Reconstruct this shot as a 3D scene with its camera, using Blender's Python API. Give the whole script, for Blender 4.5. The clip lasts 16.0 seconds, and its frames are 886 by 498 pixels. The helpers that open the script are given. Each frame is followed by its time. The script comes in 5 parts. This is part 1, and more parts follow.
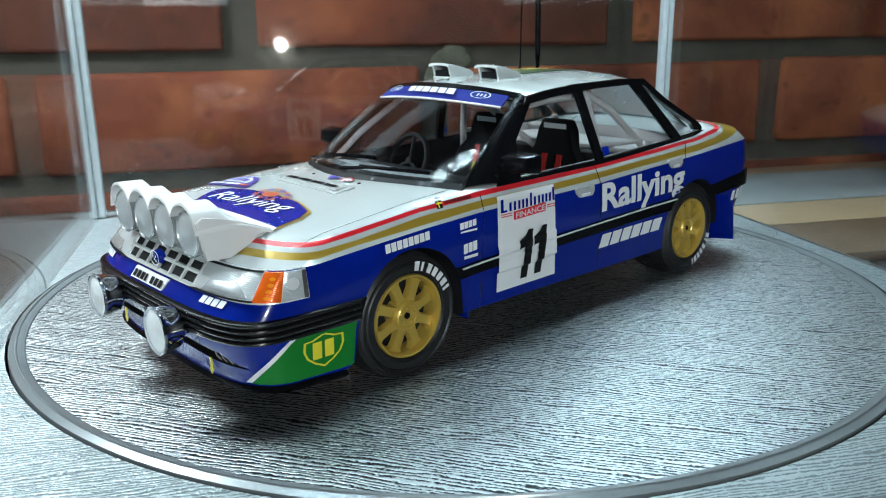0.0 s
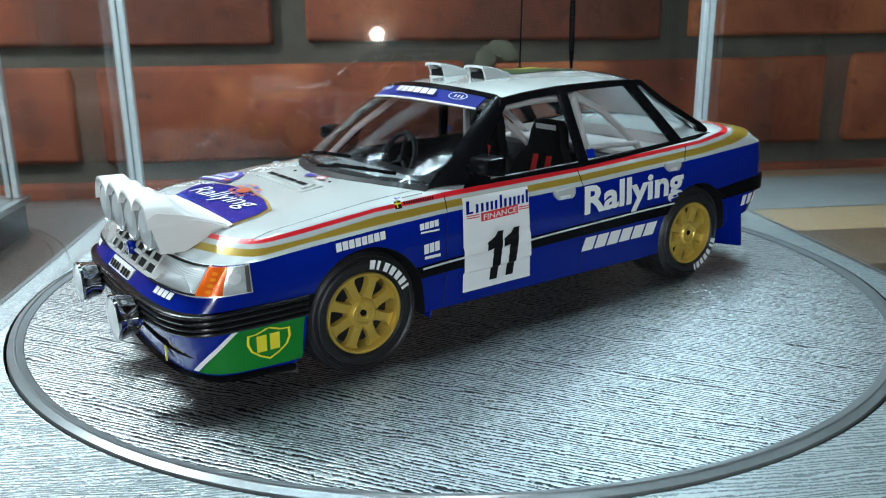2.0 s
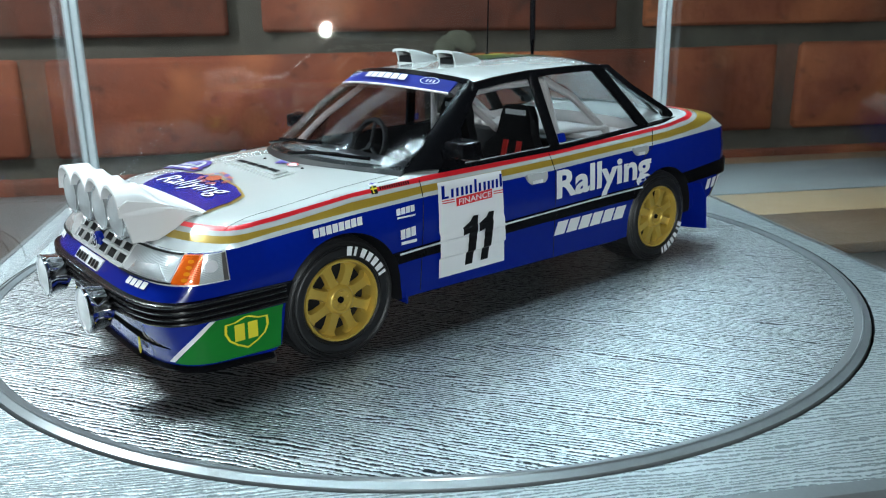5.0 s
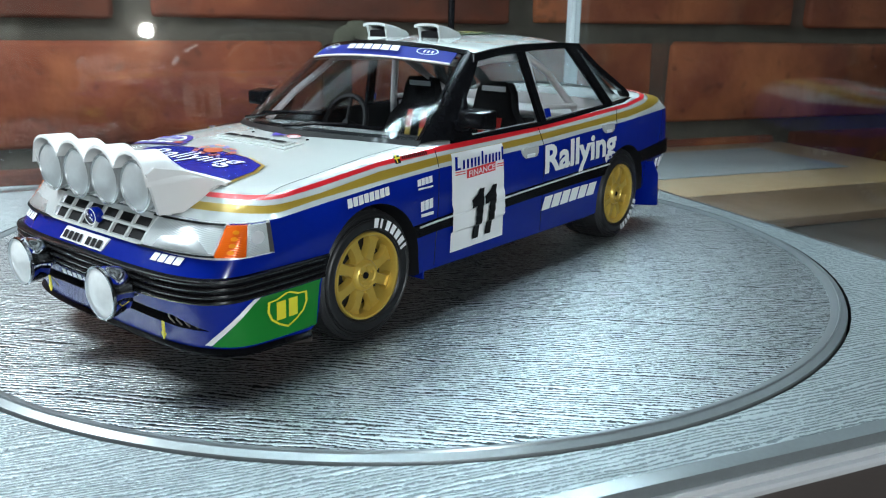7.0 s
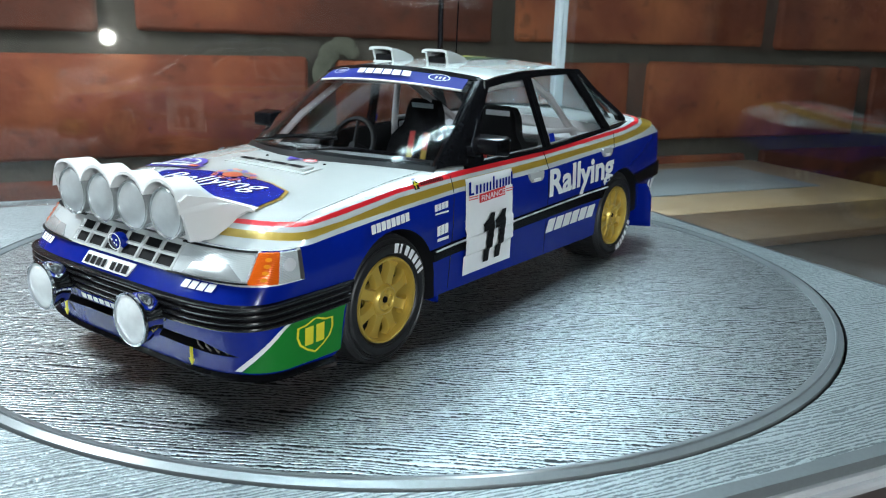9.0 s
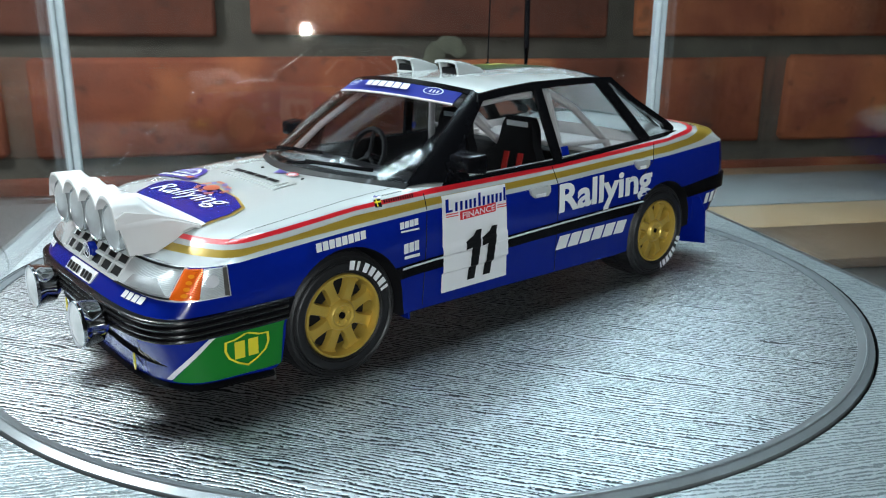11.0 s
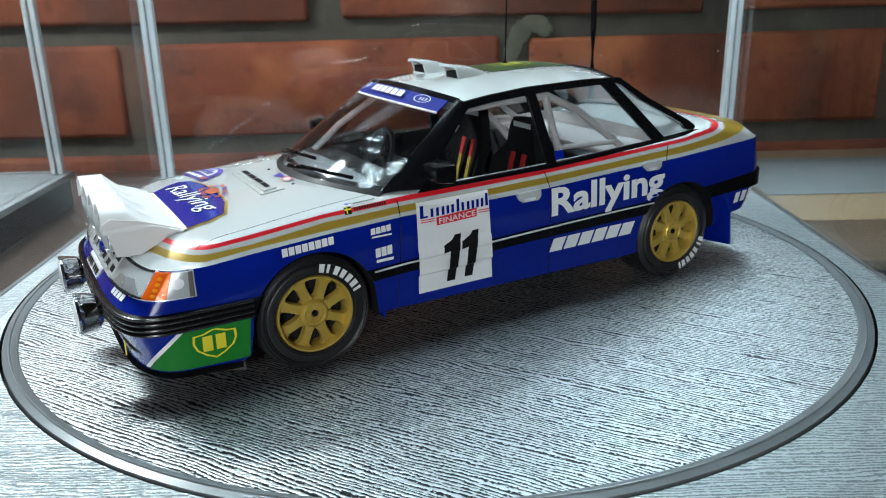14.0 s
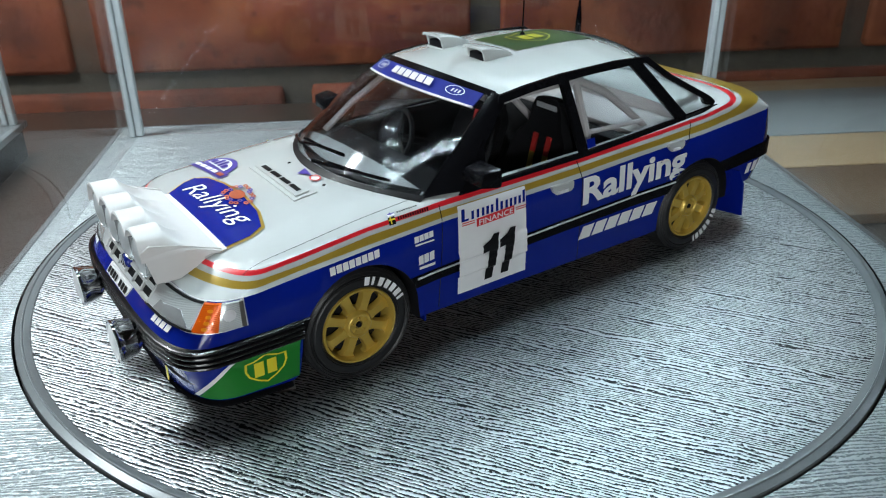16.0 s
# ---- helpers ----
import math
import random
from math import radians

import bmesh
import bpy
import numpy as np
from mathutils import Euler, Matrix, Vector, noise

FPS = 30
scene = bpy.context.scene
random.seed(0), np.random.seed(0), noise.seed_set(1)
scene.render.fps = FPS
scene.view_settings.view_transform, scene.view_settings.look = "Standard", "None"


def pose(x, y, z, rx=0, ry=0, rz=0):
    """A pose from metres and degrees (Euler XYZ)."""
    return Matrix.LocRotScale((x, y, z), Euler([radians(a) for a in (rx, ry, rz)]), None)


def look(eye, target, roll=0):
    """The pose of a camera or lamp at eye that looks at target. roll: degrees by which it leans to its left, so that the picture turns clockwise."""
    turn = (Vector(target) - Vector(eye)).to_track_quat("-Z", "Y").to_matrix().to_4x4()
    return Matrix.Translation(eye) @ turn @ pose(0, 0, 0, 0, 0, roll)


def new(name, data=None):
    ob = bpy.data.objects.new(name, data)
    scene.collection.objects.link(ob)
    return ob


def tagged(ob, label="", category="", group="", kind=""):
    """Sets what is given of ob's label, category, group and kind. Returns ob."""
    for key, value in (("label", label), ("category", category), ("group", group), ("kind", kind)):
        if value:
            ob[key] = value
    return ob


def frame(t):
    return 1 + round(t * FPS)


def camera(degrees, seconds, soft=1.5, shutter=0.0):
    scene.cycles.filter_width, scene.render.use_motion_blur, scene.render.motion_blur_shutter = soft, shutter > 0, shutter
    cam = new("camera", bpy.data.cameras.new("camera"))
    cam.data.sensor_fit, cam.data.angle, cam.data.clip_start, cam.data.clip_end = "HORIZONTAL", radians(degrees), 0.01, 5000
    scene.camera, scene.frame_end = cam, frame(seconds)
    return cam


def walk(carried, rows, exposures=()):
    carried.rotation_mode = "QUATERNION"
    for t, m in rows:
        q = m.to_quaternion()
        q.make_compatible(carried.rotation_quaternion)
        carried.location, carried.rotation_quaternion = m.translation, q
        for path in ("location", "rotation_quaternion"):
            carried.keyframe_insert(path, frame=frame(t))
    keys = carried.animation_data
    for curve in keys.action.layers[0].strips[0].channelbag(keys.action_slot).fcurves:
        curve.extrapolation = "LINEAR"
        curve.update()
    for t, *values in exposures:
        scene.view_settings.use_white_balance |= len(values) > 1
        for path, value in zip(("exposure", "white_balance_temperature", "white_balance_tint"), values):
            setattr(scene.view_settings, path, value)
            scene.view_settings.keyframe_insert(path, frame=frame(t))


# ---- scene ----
from mathutils.bvhtree import BVHTree

cam = camera(57.3, 16.0, soft=1.1)
cam.data.dof.use_dof = True
cam.data.dof.focus_distance = 0.235
cam.data.dof.aperture_fstop = 55.0
PATH = [
    (0, (-0.2071, -0.2029, 0.0945), (0.4465, 0.5066, -0.1689), -0.59),
    (0.5, (-0.2002, -0.2102, 0.0965), (0.4293, 0.5197, -0.17), -0.48),
    (1, (-0.1899, -0.2194, 0.0976), (0.4065, 0.537, -0.1709), -0.56),
    (1.5, (-0.1803, -0.2263, 0.0964), (0.3852, 0.5531, -0.1732), -0.59),
    (2, (-0.1793, -0.2286, 0.0978), (0.3838, 0.5509, -0.1765), -0.6),
    (2.5, (-0.1748, -0.232, 0.0961), (0.3862, 0.548, -0.1813), -0.94),
    (3, (-0.1767, -0.231, 0.0971), (0.3872, 0.5459, -0.1829), -1.02),
    (3.5, (-0.1781, -0.2282, 0.0967), (0.3872, 0.5461, -0.1875), -0.85),
    (4, (-0.1774, -0.2296, 0.0979), (0.3883, 0.5439, -0.1879), -0.89),
    (6.5, (-0.2104, -0.1967, 0.0848), (0.5168, 0.435, -0.1839), 0.48),
    (7, (-0.2196, -0.1836, 0.0832), (0.536, 0.4126, -0.188), 0.93),
    (7.5, (-0.2275, -0.1738, 0.0851), (0.5428, 0.4041, -0.1844), 1.26),
    (8, (-0.2304, -0.173, 0.086), (0.5475, 0.3967, -0.1795), 1.52),
    (8.5, (-0.2308, -0.1729, 0.0873), (0.5512, 0.3927, -0.1743), 1.71),
    (9, (-0.2308, -0.1733, 0.0877), (0.5552, 0.3884, -0.1705), 1.88),
    (9.5, (-0.2312, -0.174, 0.0884), (0.5563, 0.3857, -0.1695), 1.94),
    (12, (-0.1505, -0.2476, 0.1045), (0.3388, 0.5729, -0.191), -0.29),
    (12.5, (-0.1444, -0.2548, 0.1079), (0.3266, 0.5738, -0.1946), -0.2),
    (13, (-0.1433, -0.2556, 0.1088), (0.3215, 0.5746, -0.1989), -0.44),
    (13.5, (-0.1433, -0.2545, 0.1083), (0.3161, 0.5773, -0.2034), -0.94),
    (14, (-0.1469, -0.2513, 0.1124), (0.3191, 0.572, -0.2114), -1.3),
    (14.5, (-0.1515, -0.2443, 0.1211), (0.3197, 0.5572, -0.2469), -1.73),
    (15, (-0.1579, -0.2268, 0.1315), (0.3181, 0.5417, -0.296), -1.64),
    (15.5, (-0.1635, -0.2182, 0.1413), (0.3345, 0.5278, -0.3009), -0.92),
    (16, (-0.1659, -0.2175, 0.1415), (0.3479, 0.5141, -0.3065), -0.53),
]
walk(cam, [(t, look(eye, target, roll)) for t, eye, target, roll in PATH], exposures=[(0.0, 0.05, 6350, 4), (4.0, 0.05, 6350, 4), (6.5, 0.22, 6400, 6), (9.5, 0.22, 6400, 6), (12.0, -0.04, 6550, 8), (14.0, -0.04, 6550, 8), (15.2, -0.27, 6700, 10), (16.0, -0.27, 6700, 10)])

# ---- world, lights ----
ANG = -29.36                       # the case stands turned by this angle to the car
PLATE = pose(0, 0, 0, 0, 0, ANG)


def case_point(u, v, z):
    """A point given along the case's width u and depth v."""
    return PLATE @ Vector((u, v, z))


world = bpy.data.worlds.new("room_air")
world.use_nodes = True
world.node_tree.nodes["Background"].inputs[0].default_value = (0.55, 0.62, 0.75, 1)
world.node_tree.nodes["Background"].inputs[1].default_value = 0.02
scene.world = world


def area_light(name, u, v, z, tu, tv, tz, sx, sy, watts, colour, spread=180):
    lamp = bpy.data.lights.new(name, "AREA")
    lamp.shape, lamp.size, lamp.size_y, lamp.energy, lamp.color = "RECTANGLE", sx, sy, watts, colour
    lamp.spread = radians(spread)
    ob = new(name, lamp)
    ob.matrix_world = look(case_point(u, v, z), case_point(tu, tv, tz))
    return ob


COOL = (0.86, 0.95, 1.0)
area_light("neighbour_case_lamp", -0.33, 0.10, 0.34, -0.33, 0.10, 0.0, 0.16, 0.05, 3.6, COOL)
# low fill added in front of the case; no such lamp is seen
area_light("front_fill", -0.35, -1.45, 0.30, 0.0, 0.0, 0.03, 0.5, 0.3, 0.32, (0.86, 0.95, 1.0), 42)
area_light("torch_beside_the_lens", -0.05, -0.56, 0.175, 0.0, 0.0, 0.03, 0.02, 0.02, 0.92, (0.92, 0.97, 1.0))

# ---- materials ----
def material(name, colour, rough=0.5, metal=0.0, coat=0.0, **more):
    """A principled material with a little mottling in colour and gloss."""
    m = bpy.data.materials.new(name)
    m.use_nodes = True
    nodes, links = m.node_tree.nodes, m.node_tree.links
    b = nodes["Principled BSDF"]
    b.inputs["Base Color"].default_value = (*colour, 1)
    b.inputs["Roughness"].default_value = rough
    b.inputs["Metallic"].default_value = metal
    b.inputs["Coat Weight"].default_value = coat
    b.inputs["Coat Roughness"].default_value = 0.03
    b.inputs["Specular IOR Level"].default_value = more.get("spec", 0.5)
    grain = more.get("grain", 0.0)
    if grain:
        tc = nodes.new("ShaderNodeTexCoord")
        n = nodes.new("ShaderNodeTexNoise")
        n.inputs["Scale"].default_value = more.get("scale", 300.0)
        n.inputs["Detail"].default_value = 6.0
        links.new(tc.outputs["Object"], n.inputs["Vector"])
        mix = nodes.new("ShaderNodeMix")
        mix.data_type = "RGBA"
        mix.inputs[6].default_value = (*[c * (1 - grain) for c in colour], 1)
        mix.inputs[7].default_value = (*[min(1.0, c * (1 + grain)) for c in colour], 1)
        links.new(n.outputs["Fac"], mix.inputs[0])
        links.new(mix.outputs[2], b.inputs["Base Color"])
        if more.get("bump", 0.0):
            bump = nodes.new("ShaderNodeBump")
            bump.inputs["Strength"].default_value = more["bump"]
            bump.inputs["Distance"].default_value = more.get("depth", 0.0003)
            links.new(n.outputs["Fac"], bump.inputs["Height"])
            links.new(bump.outputs["Normal"], b.inputs["Normal"])
    return m


def clear(name, tint, gloss_ior=1.49, rough=0.02):
    """Clear sheet: straight through, with the mirror gloss of its surface."""
    m = bpy.data.materials.new(name)
    m.use_nodes = True
    nodes, links = m.node_tree.nodes, m.node_tree.links
    out = nodes["Material Output"]
    nodes.remove(nodes["Principled BSDF"])
    tr = nodes.new("ShaderNodeBsdfTransparent")
    tr.inputs[0].default_value = (*tint, 1)
    gl = nodes.new("ShaderNodeBsdfGlossy")
    gl.inputs["Roughness"].default_value = rough
    lw = nodes.new("ShaderNodeLayerWeight")
    lw.inputs[0].default_value = 0.5
    power = nodes.new("ShaderNodeMath")
    power.operation = "POWER"
    links.new(lw.outputs["Facing"], power.inputs[0])
    power.inputs[1].default_value = 5.0
    f0 = ((gloss_ior - 1) / (gloss_ior + 1)) ** 2
    fr = nodes.new("ShaderNodeMath")
    fr.operation = "MULTIPLY_ADD"
    links.new(power.outputs[0], fr.inputs[0])
    fr.inputs[1].default_value, fr.inputs[2].default_value = 1 - f0, f0
    mix = nodes.new("ShaderNodeMixShader")
    links.new(fr.outputs[0], mix.inputs[0])
    links.new(tr.outputs[0], mix.inputs[1])
    links.new(gl.outputs[0], mix.inputs[2])
    links.new(mix.outputs[0], out.inputs["Surface"])
    return m


def glow(name, colour, strength):
    m = bpy.data.materials.new(name)
    m.use_nodes = True
    nodes, links = m.node_tree.nodes, m.node_tree.links
    nodes.remove(nodes["Principled BSDF"])
    e = nodes.new("ShaderNodeEmission")
    e.inputs[0].default_value, e.inputs[1].default_value = (*colour, 1), strength
    links.new(e.outputs[0], nodes["Material Output"].inputs["Surface"])
    return m


GRAIN_PITCH = 5200.0              # ridge phase in radians to the metre


def grained(name, turn, metal, groove, ridge, depth):
    """Glossy silver-grey laminate, embossed with fine wavering wood-grain ridges that run along one direction. Its
    colour carries the grain, and with it the ridges' glints and the grooves' shade.
    """
    m = bpy.data.materials.new(name)
    m.use_nodes = True
    nodes, links = m.node_tree.nodes, m.node_tree.links
    b = nodes["Principled BSDF"]

    def maths(op, x, y, z=None):
        k = nodes.new("ShaderNodeMath")
        k.operation = op
        for i, val in enumerate((x, y, z)):
            if val is None:
                continue
            if isinstance(val, (int, float)):
                k.inputs[i].default_value = val
            else:
                links.new(val, k.inputs[i])
        return k.outputs[0]

    def noise(scales, detail, vector):
        st = nodes.new("ShaderNodeVectorMath")
        st.operation = "MULTIPLY"
        links.new(vector, st.inputs[0])
        st.inputs[1].default_value = scales
        n = nodes.new("ShaderNodeTexNoise")
        n.inputs["Scale"].default_value, n.inputs["Detail"].default_value = 1.0, detail
        links.new(st.outputs[0], n.inputs["Vector"])
        return n.outputs["Fac"]

    tc = nodes.new("ShaderNodeTexCoord")
    mp = nodes.new("ShaderNodeMapping")
    mp.inputs["Rotation"].default_value = (0, 0, radians(turn))
    links.new(tc.outputs["Object"], mp.inputs["Vector"])
    sep = nodes.new("ShaderNodeSeparateXYZ")
    links.new(mp.outputs[0], sep.inputs[0])
    # ridges: a wave across the grain whose phase wanders, so that ridges fork and end
    wander = noise((30.0, 120.0, 1.0), 2.0, mp.outputs[0])
    fine = noise((260.0, 1000.0, 1.0), 2.0, mp.outputs[0])
    phase = maths("MULTIPLY_ADD", sep.outputs[1], GRAIN_PITCH, maths("MULTIPLY", wander, 30.0))
    phase = maths("MULTIPLY_ADD", fine, 4.5, phase)
    wave = maths("MULTIPLY_ADD", maths("SINE", phase, 0.0), 0.5, 0.5)
    # the ridges break up into lumps, and here and there fade out
    lumps = noise((420.0, 1500.0, 1.0), 3.0, mp.outputs[0])
    fade = noise((90.0, 260.0, 1.0), 3.0, mp.outputs[0])
    strength = maths("MULTIPLY_ADD", fade, 0.75, 0.22)
    beads = noise((1100.0, 1700.0, 1.0), 1.0, mp.outputs[0])
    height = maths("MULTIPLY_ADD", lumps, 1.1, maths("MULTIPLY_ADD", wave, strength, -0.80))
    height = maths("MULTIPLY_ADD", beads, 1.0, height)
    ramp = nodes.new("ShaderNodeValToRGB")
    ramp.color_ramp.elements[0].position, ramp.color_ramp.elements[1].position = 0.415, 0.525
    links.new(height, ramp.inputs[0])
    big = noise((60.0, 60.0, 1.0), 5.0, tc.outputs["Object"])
    # pale ridges and dark grooves: printed grain, plus glints and shade put into colour
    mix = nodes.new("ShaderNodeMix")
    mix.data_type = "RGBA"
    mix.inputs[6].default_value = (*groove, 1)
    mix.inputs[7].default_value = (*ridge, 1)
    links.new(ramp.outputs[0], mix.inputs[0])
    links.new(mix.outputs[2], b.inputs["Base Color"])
    rr = nodes.new("ShaderNodeMapRange")
    rr.inputs[3].default_value, rr.inputs[4].default_value = 0.37, 0.43
    links.new(big, rr.inputs[0])
    links.new(rr.outputs[0], b.inputs["Roughness"])
    b.inputs["Metallic"].default_value = metal
    bump = nodes.new("ShaderNodeBump")
    bump.inputs["Strength"].default_value = 1.0
    bump.inputs["Distance"].default_value = depth
    links.new(height, bump.inputs["Height"])
    links.new(bump.outputs["Normal"], b.inputs["Normal"])
    return m


def fluted(name, colour, metal, rough):
    """Lamp glass with upright flutes pressed into it, over a silvered back."""
    m = material(name, colour, rough, metal, 0.9)
    nodes, links = m.node_tree.nodes, m.node_tree.links
    tc = nodes.new("ShaderNodeTexCoord")
    wave = nodes.new("ShaderNodeTexWave")
    wave.bands_direction = "DIAGONAL"
    wave.inputs["Scale"].default_value, wave.inputs["Distortion"].default_value = 800.0, 0.6
    links.new(tc.outputs["Object"], wave.inputs["Vector"])
    bump = nodes.new("ShaderNodeBump")
    bump.inputs["Strength"].default_value, bump.inputs["Distance"].default_value = 0.22, 0.0002
    links.new(wave.outputs["Fac"], bump.inputs["Height"])
    links.new(bump.outputs["Normal"], nodes["Principled BSDF"].inputs["Normal"])
    return m


def brickwork(name):
    m = bpy.data.materials.new(name)
    m.use_nodes = True
    nodes, links = m.node_tree.nodes, m.node_tree.links
    b = nodes["Principled BSDF"]
    tc = nodes.new("ShaderNodeTexCoord")
    info = nodes.new("ShaderNodeObjectInfo")
    shift = nodes.new("ShaderNodeVectorMath")
    shift.operation = "ADD"
    links.new(tc.outputs["Object"], shift.inputs[0])
    links.new(info.outputs["Random"], shift.inputs[1])
    n1 = nodes.new("ShaderNodeTexNoise")
    n1.inputs["Scale"].default_value, n1.inputs["Detail"].default_value = 14.0, 8.0
    n2 = nodes.new("ShaderNodeTexNoise")
    n2.inputs["Scale"].default_value, n2.inputs["Detail"].default_value = 90.0, 6.0
    for n in (n1, n2):
        links.new(shift.outputs[0], n.inputs["Vector"])
    ramp = nodes.new("ShaderNodeValToRGB")
    e = ramp.color_ramp.elements
    e[0].position, e[0].color = 0.30, (0.075, 0.019, 0.009, 1)
    e[1].position, e[1].color = 0.78, (0.33, 0.105, 0.036, 1)
    mid = e.new(0.52)
    mid.color = (0.160, 0.036, 0.0130, 1)
    half = nodes.new("ShaderNodeMath")
    half.operation = "MULTIPLY_ADD"
    links.new(info.outputs["Random"], half.inputs[0])
    half.inputs[1].default_value, half.inputs[2].default_value = 0.30, -0.16
    total = nodes.new("ShaderNodeMath")
    total.operation = "ADD"
    links.new(half.outputs[0], total.inputs[0])
    links.new(n1.outputs["Fac"], total.inputs[1])
    links.new(total.outputs[0], ramp.inputs[0])
    spots = nodes.new("ShaderNodeValToRGB")
    spots.color_ramp.elements[0].position, spots.color_ramp.elements[1].position = 0.32, 0.40
    links.new(n2.outputs["Fac"], spots.inputs[0])
    mix = nodes.new("ShaderNodeMix")
    mix.data_type, mix.blend_type = "RGBA", "MULTIPLY"
    mix.inputs[0].default_value = 0.35
    links.new(ramp.outputs[0], mix.inputs[6])
    links.new(spots.outputs[0], mix.inputs[7])
    links.new(mix.outputs[2], b.inputs["Base Color"])
    b.inputs["Roughness"].default_value = 0.85
    bump = nodes.new("ShaderNodeBump")
    bump.inputs["Strength"].default_value, bump.inputs["Distance"].default_value = 0.6, 0.003
    links.new(n2.outputs["Fac"], bump.inputs["Height"])
    links.new(bump.outputs["Normal"], b.inputs["Normal"])
    return m


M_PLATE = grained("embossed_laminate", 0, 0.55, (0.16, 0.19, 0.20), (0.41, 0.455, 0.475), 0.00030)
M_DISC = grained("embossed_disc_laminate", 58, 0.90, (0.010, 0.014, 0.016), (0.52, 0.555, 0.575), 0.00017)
M_RIM = material("grey_satin_plastic", (0.175, 0.195, 0.205), 0.28, 0.3, grain=0.10, scale=900)
M_EDGE = material("silver_edge_trim", (0.66, 0.68, 0.70), 0.25, 0.35, grain=0.05, scale=500)
M_DARK = material("dark_gap", (0.004, 0.004, 0.005), 0.6, spec=0.1)
M_PLINTH = material("brown_grey_plinth", (0.060, 0.050, 0.047), 0.35, grain=0.15, scale=200)
M_TABLE = material("dark_stained_table", (0.050, 0.034, 0.026), 0.30, 0.0, 0.3, grain=0.35, scale=30, bump=0.1)
M_PINE = material("pale_pine_board", (0.37, 0.26, 0.155), 0.42, 0.0, 0.2, grain=0.25, scale=25, bump=0.1)
M_ACRYLIC = clear("clear_acrylic", (0.985, 0.99, 0.99), 1.36)
M_ACRYLIC_SIDE = clear("clear_side_acrylic", (0.97, 0.98, 0.98), 1.75)
M_ACRYLIC_EDGE = material("milky_acrylic_edge", (0.38, 0.415, 0.43), 0.18, 0.0, 0.5, grain=0.12, scale=200)
M_BRICK = brickwork("fired_brick")
M_MORTAR = material("grey_mortar", (0.052, 0.044, 0.034), 0.95, grain=0.4, scale=90, bump=0.6, depth=0.002)
M_SMEAR = material("dried_mortar", (0.075, 0.074, 0.052), 0.9, grain=0.35, scale=120, bump=0.5, depth=0.001)
M_PLASTER = material("grey_plaster", (0.25, 0.24, 0.22), 0.9, grain=0.15, scale=20)
M_WHITE = material("white_car_paint", (0.43, 0.45, 0.445), 0.25, 0.0, 0.9, grain=0.015, scale=400)
M_BLUE = material("deep_blue_car_paint", (0.002, 0.012, 0.20), 0.20, 0.0, 0.45, grain=0.06, scale=500, spec=0.2)
M_GOLD = material("gold_stripe_paint", (0.36, 0.235, 0.028), 0.35, 0.25, 0.5, grain=0.10, scale=2500)
M_RED = material("red_stripe_paint", (0.62, 0.012, 0.022), 0.3, 0.0, 0.6, grain=0.03, scale=500)
M_GREEN = material("green_decal", (0.010, 0.165, 0.020), 0.4, 0.0, 0.25, grain=0.06, scale=400, spec=0.2)
M_OLIVE = material("dark_green_decal", (0.018, 0.050, 0.012), 0.35, 0.0, 0.4, grain=0.08, scale=400)
M_LIP = material("brown_grey_plastic", (0.035, 0.030, 0.028), 0.30, grain=0.15, scale=700)
M_GREYCARD = material("grey_sheet", (0.21, 0.235, 0.245), 0.45, grain=0.2, scale=30)
M_BROWNWOOD = material("brown_wood", (0.135, 0.09, 0.056), 0.40, 0.0, 0.2, grain=0.35, scale=30, bump=0.1)
M_YELLOW = material("yellow_decal", (0.72, 0.62, 0.03), 0.35, 0.0, 0.4, grain=0.03, scale=400)
M_DECAL = material("white_decal", (0.74, 0.75, 0.76), 0.35, 0.0, 0.3, grain=0.02, scale=400)
M_DBLACK = material("black_decal", (0.006, 0.006, 0.007), 0.45, 0.0, 0.05, spec=0.15)
M_BLACK = material("black_plastic", (0.004, 0.004, 0.005), 0.20, 0.0, 0.0, grain=0.2, scale=700, spec=0.12)
M_TRIM = material("semi_gloss_black_trim", (0.008, 0.008, 0.009), 0.22, 0.0, 0.2, grain=0.2, scale=700, spec=0.5)
M_BLUEDECAL = material("blue_decal_film", (0.005, 0.012, 0.155), 0.5, grain=0.05, scale=400, spec=0.2)
M_PODWHITE = material("white_pod_plastic", (0.66, 0.645, 0.64), 0.35, 0.0, 0.3, grain=0.02, scale=400)
M_DULLYELLOW = material("dull_yellow_decal", (0.28, 0.27, 0.02), 0.4, grain=0.05, scale=400)
M_MATT = material("matt_black_interior", (0.009, 0.009, 0.010), 0.6, grain=0.25, scale=400, spec=0.25)
M_RUBBER = material("black_tyre_rubber", (0.013, 0.013, 0.014), 0.42, grain=0.2, scale=900, bump=0.15, depth=0.0001, spec=0.4)
M_RIMGOLD = material("gold_wheel_paint", (0.56, 0.385, 0.075), 0.33, 0.45, 0.3, grain=0.05, scale=900)
M_CHROME = material("chrome", (0.75, 0.77, 0.80), 0.08, 1.0)
M_REFLECTOR = material("silvered_reflector", (0.80, 0.81, 0.83), 0.30, 0.45, grain=0.05, scale=500)
M_BOWL = material("lamp_bowl", (0.58, 0.60, 0.61), 0.24, 0.7, grain=0.10, scale=700, bump=0.2, depth=0.0002)
M_AMBER = fluted("amber_lens", (0.80, 0.12, 0.006), 0.2, 0.2)
M_AMBERLIT = material("bright_amber_lens", (0.95, 0.32, 0.015), 0.2, 0.2, 0.8)
M_SCREEN = clear("windscreen_glass", (0.74, 0.76, 0.78), 1.40, 0.07)
M_STEEL = material("dull_steel", (0.16, 0.15, 0.14), 0.45, 0.8, grain=0.1, scale=900)
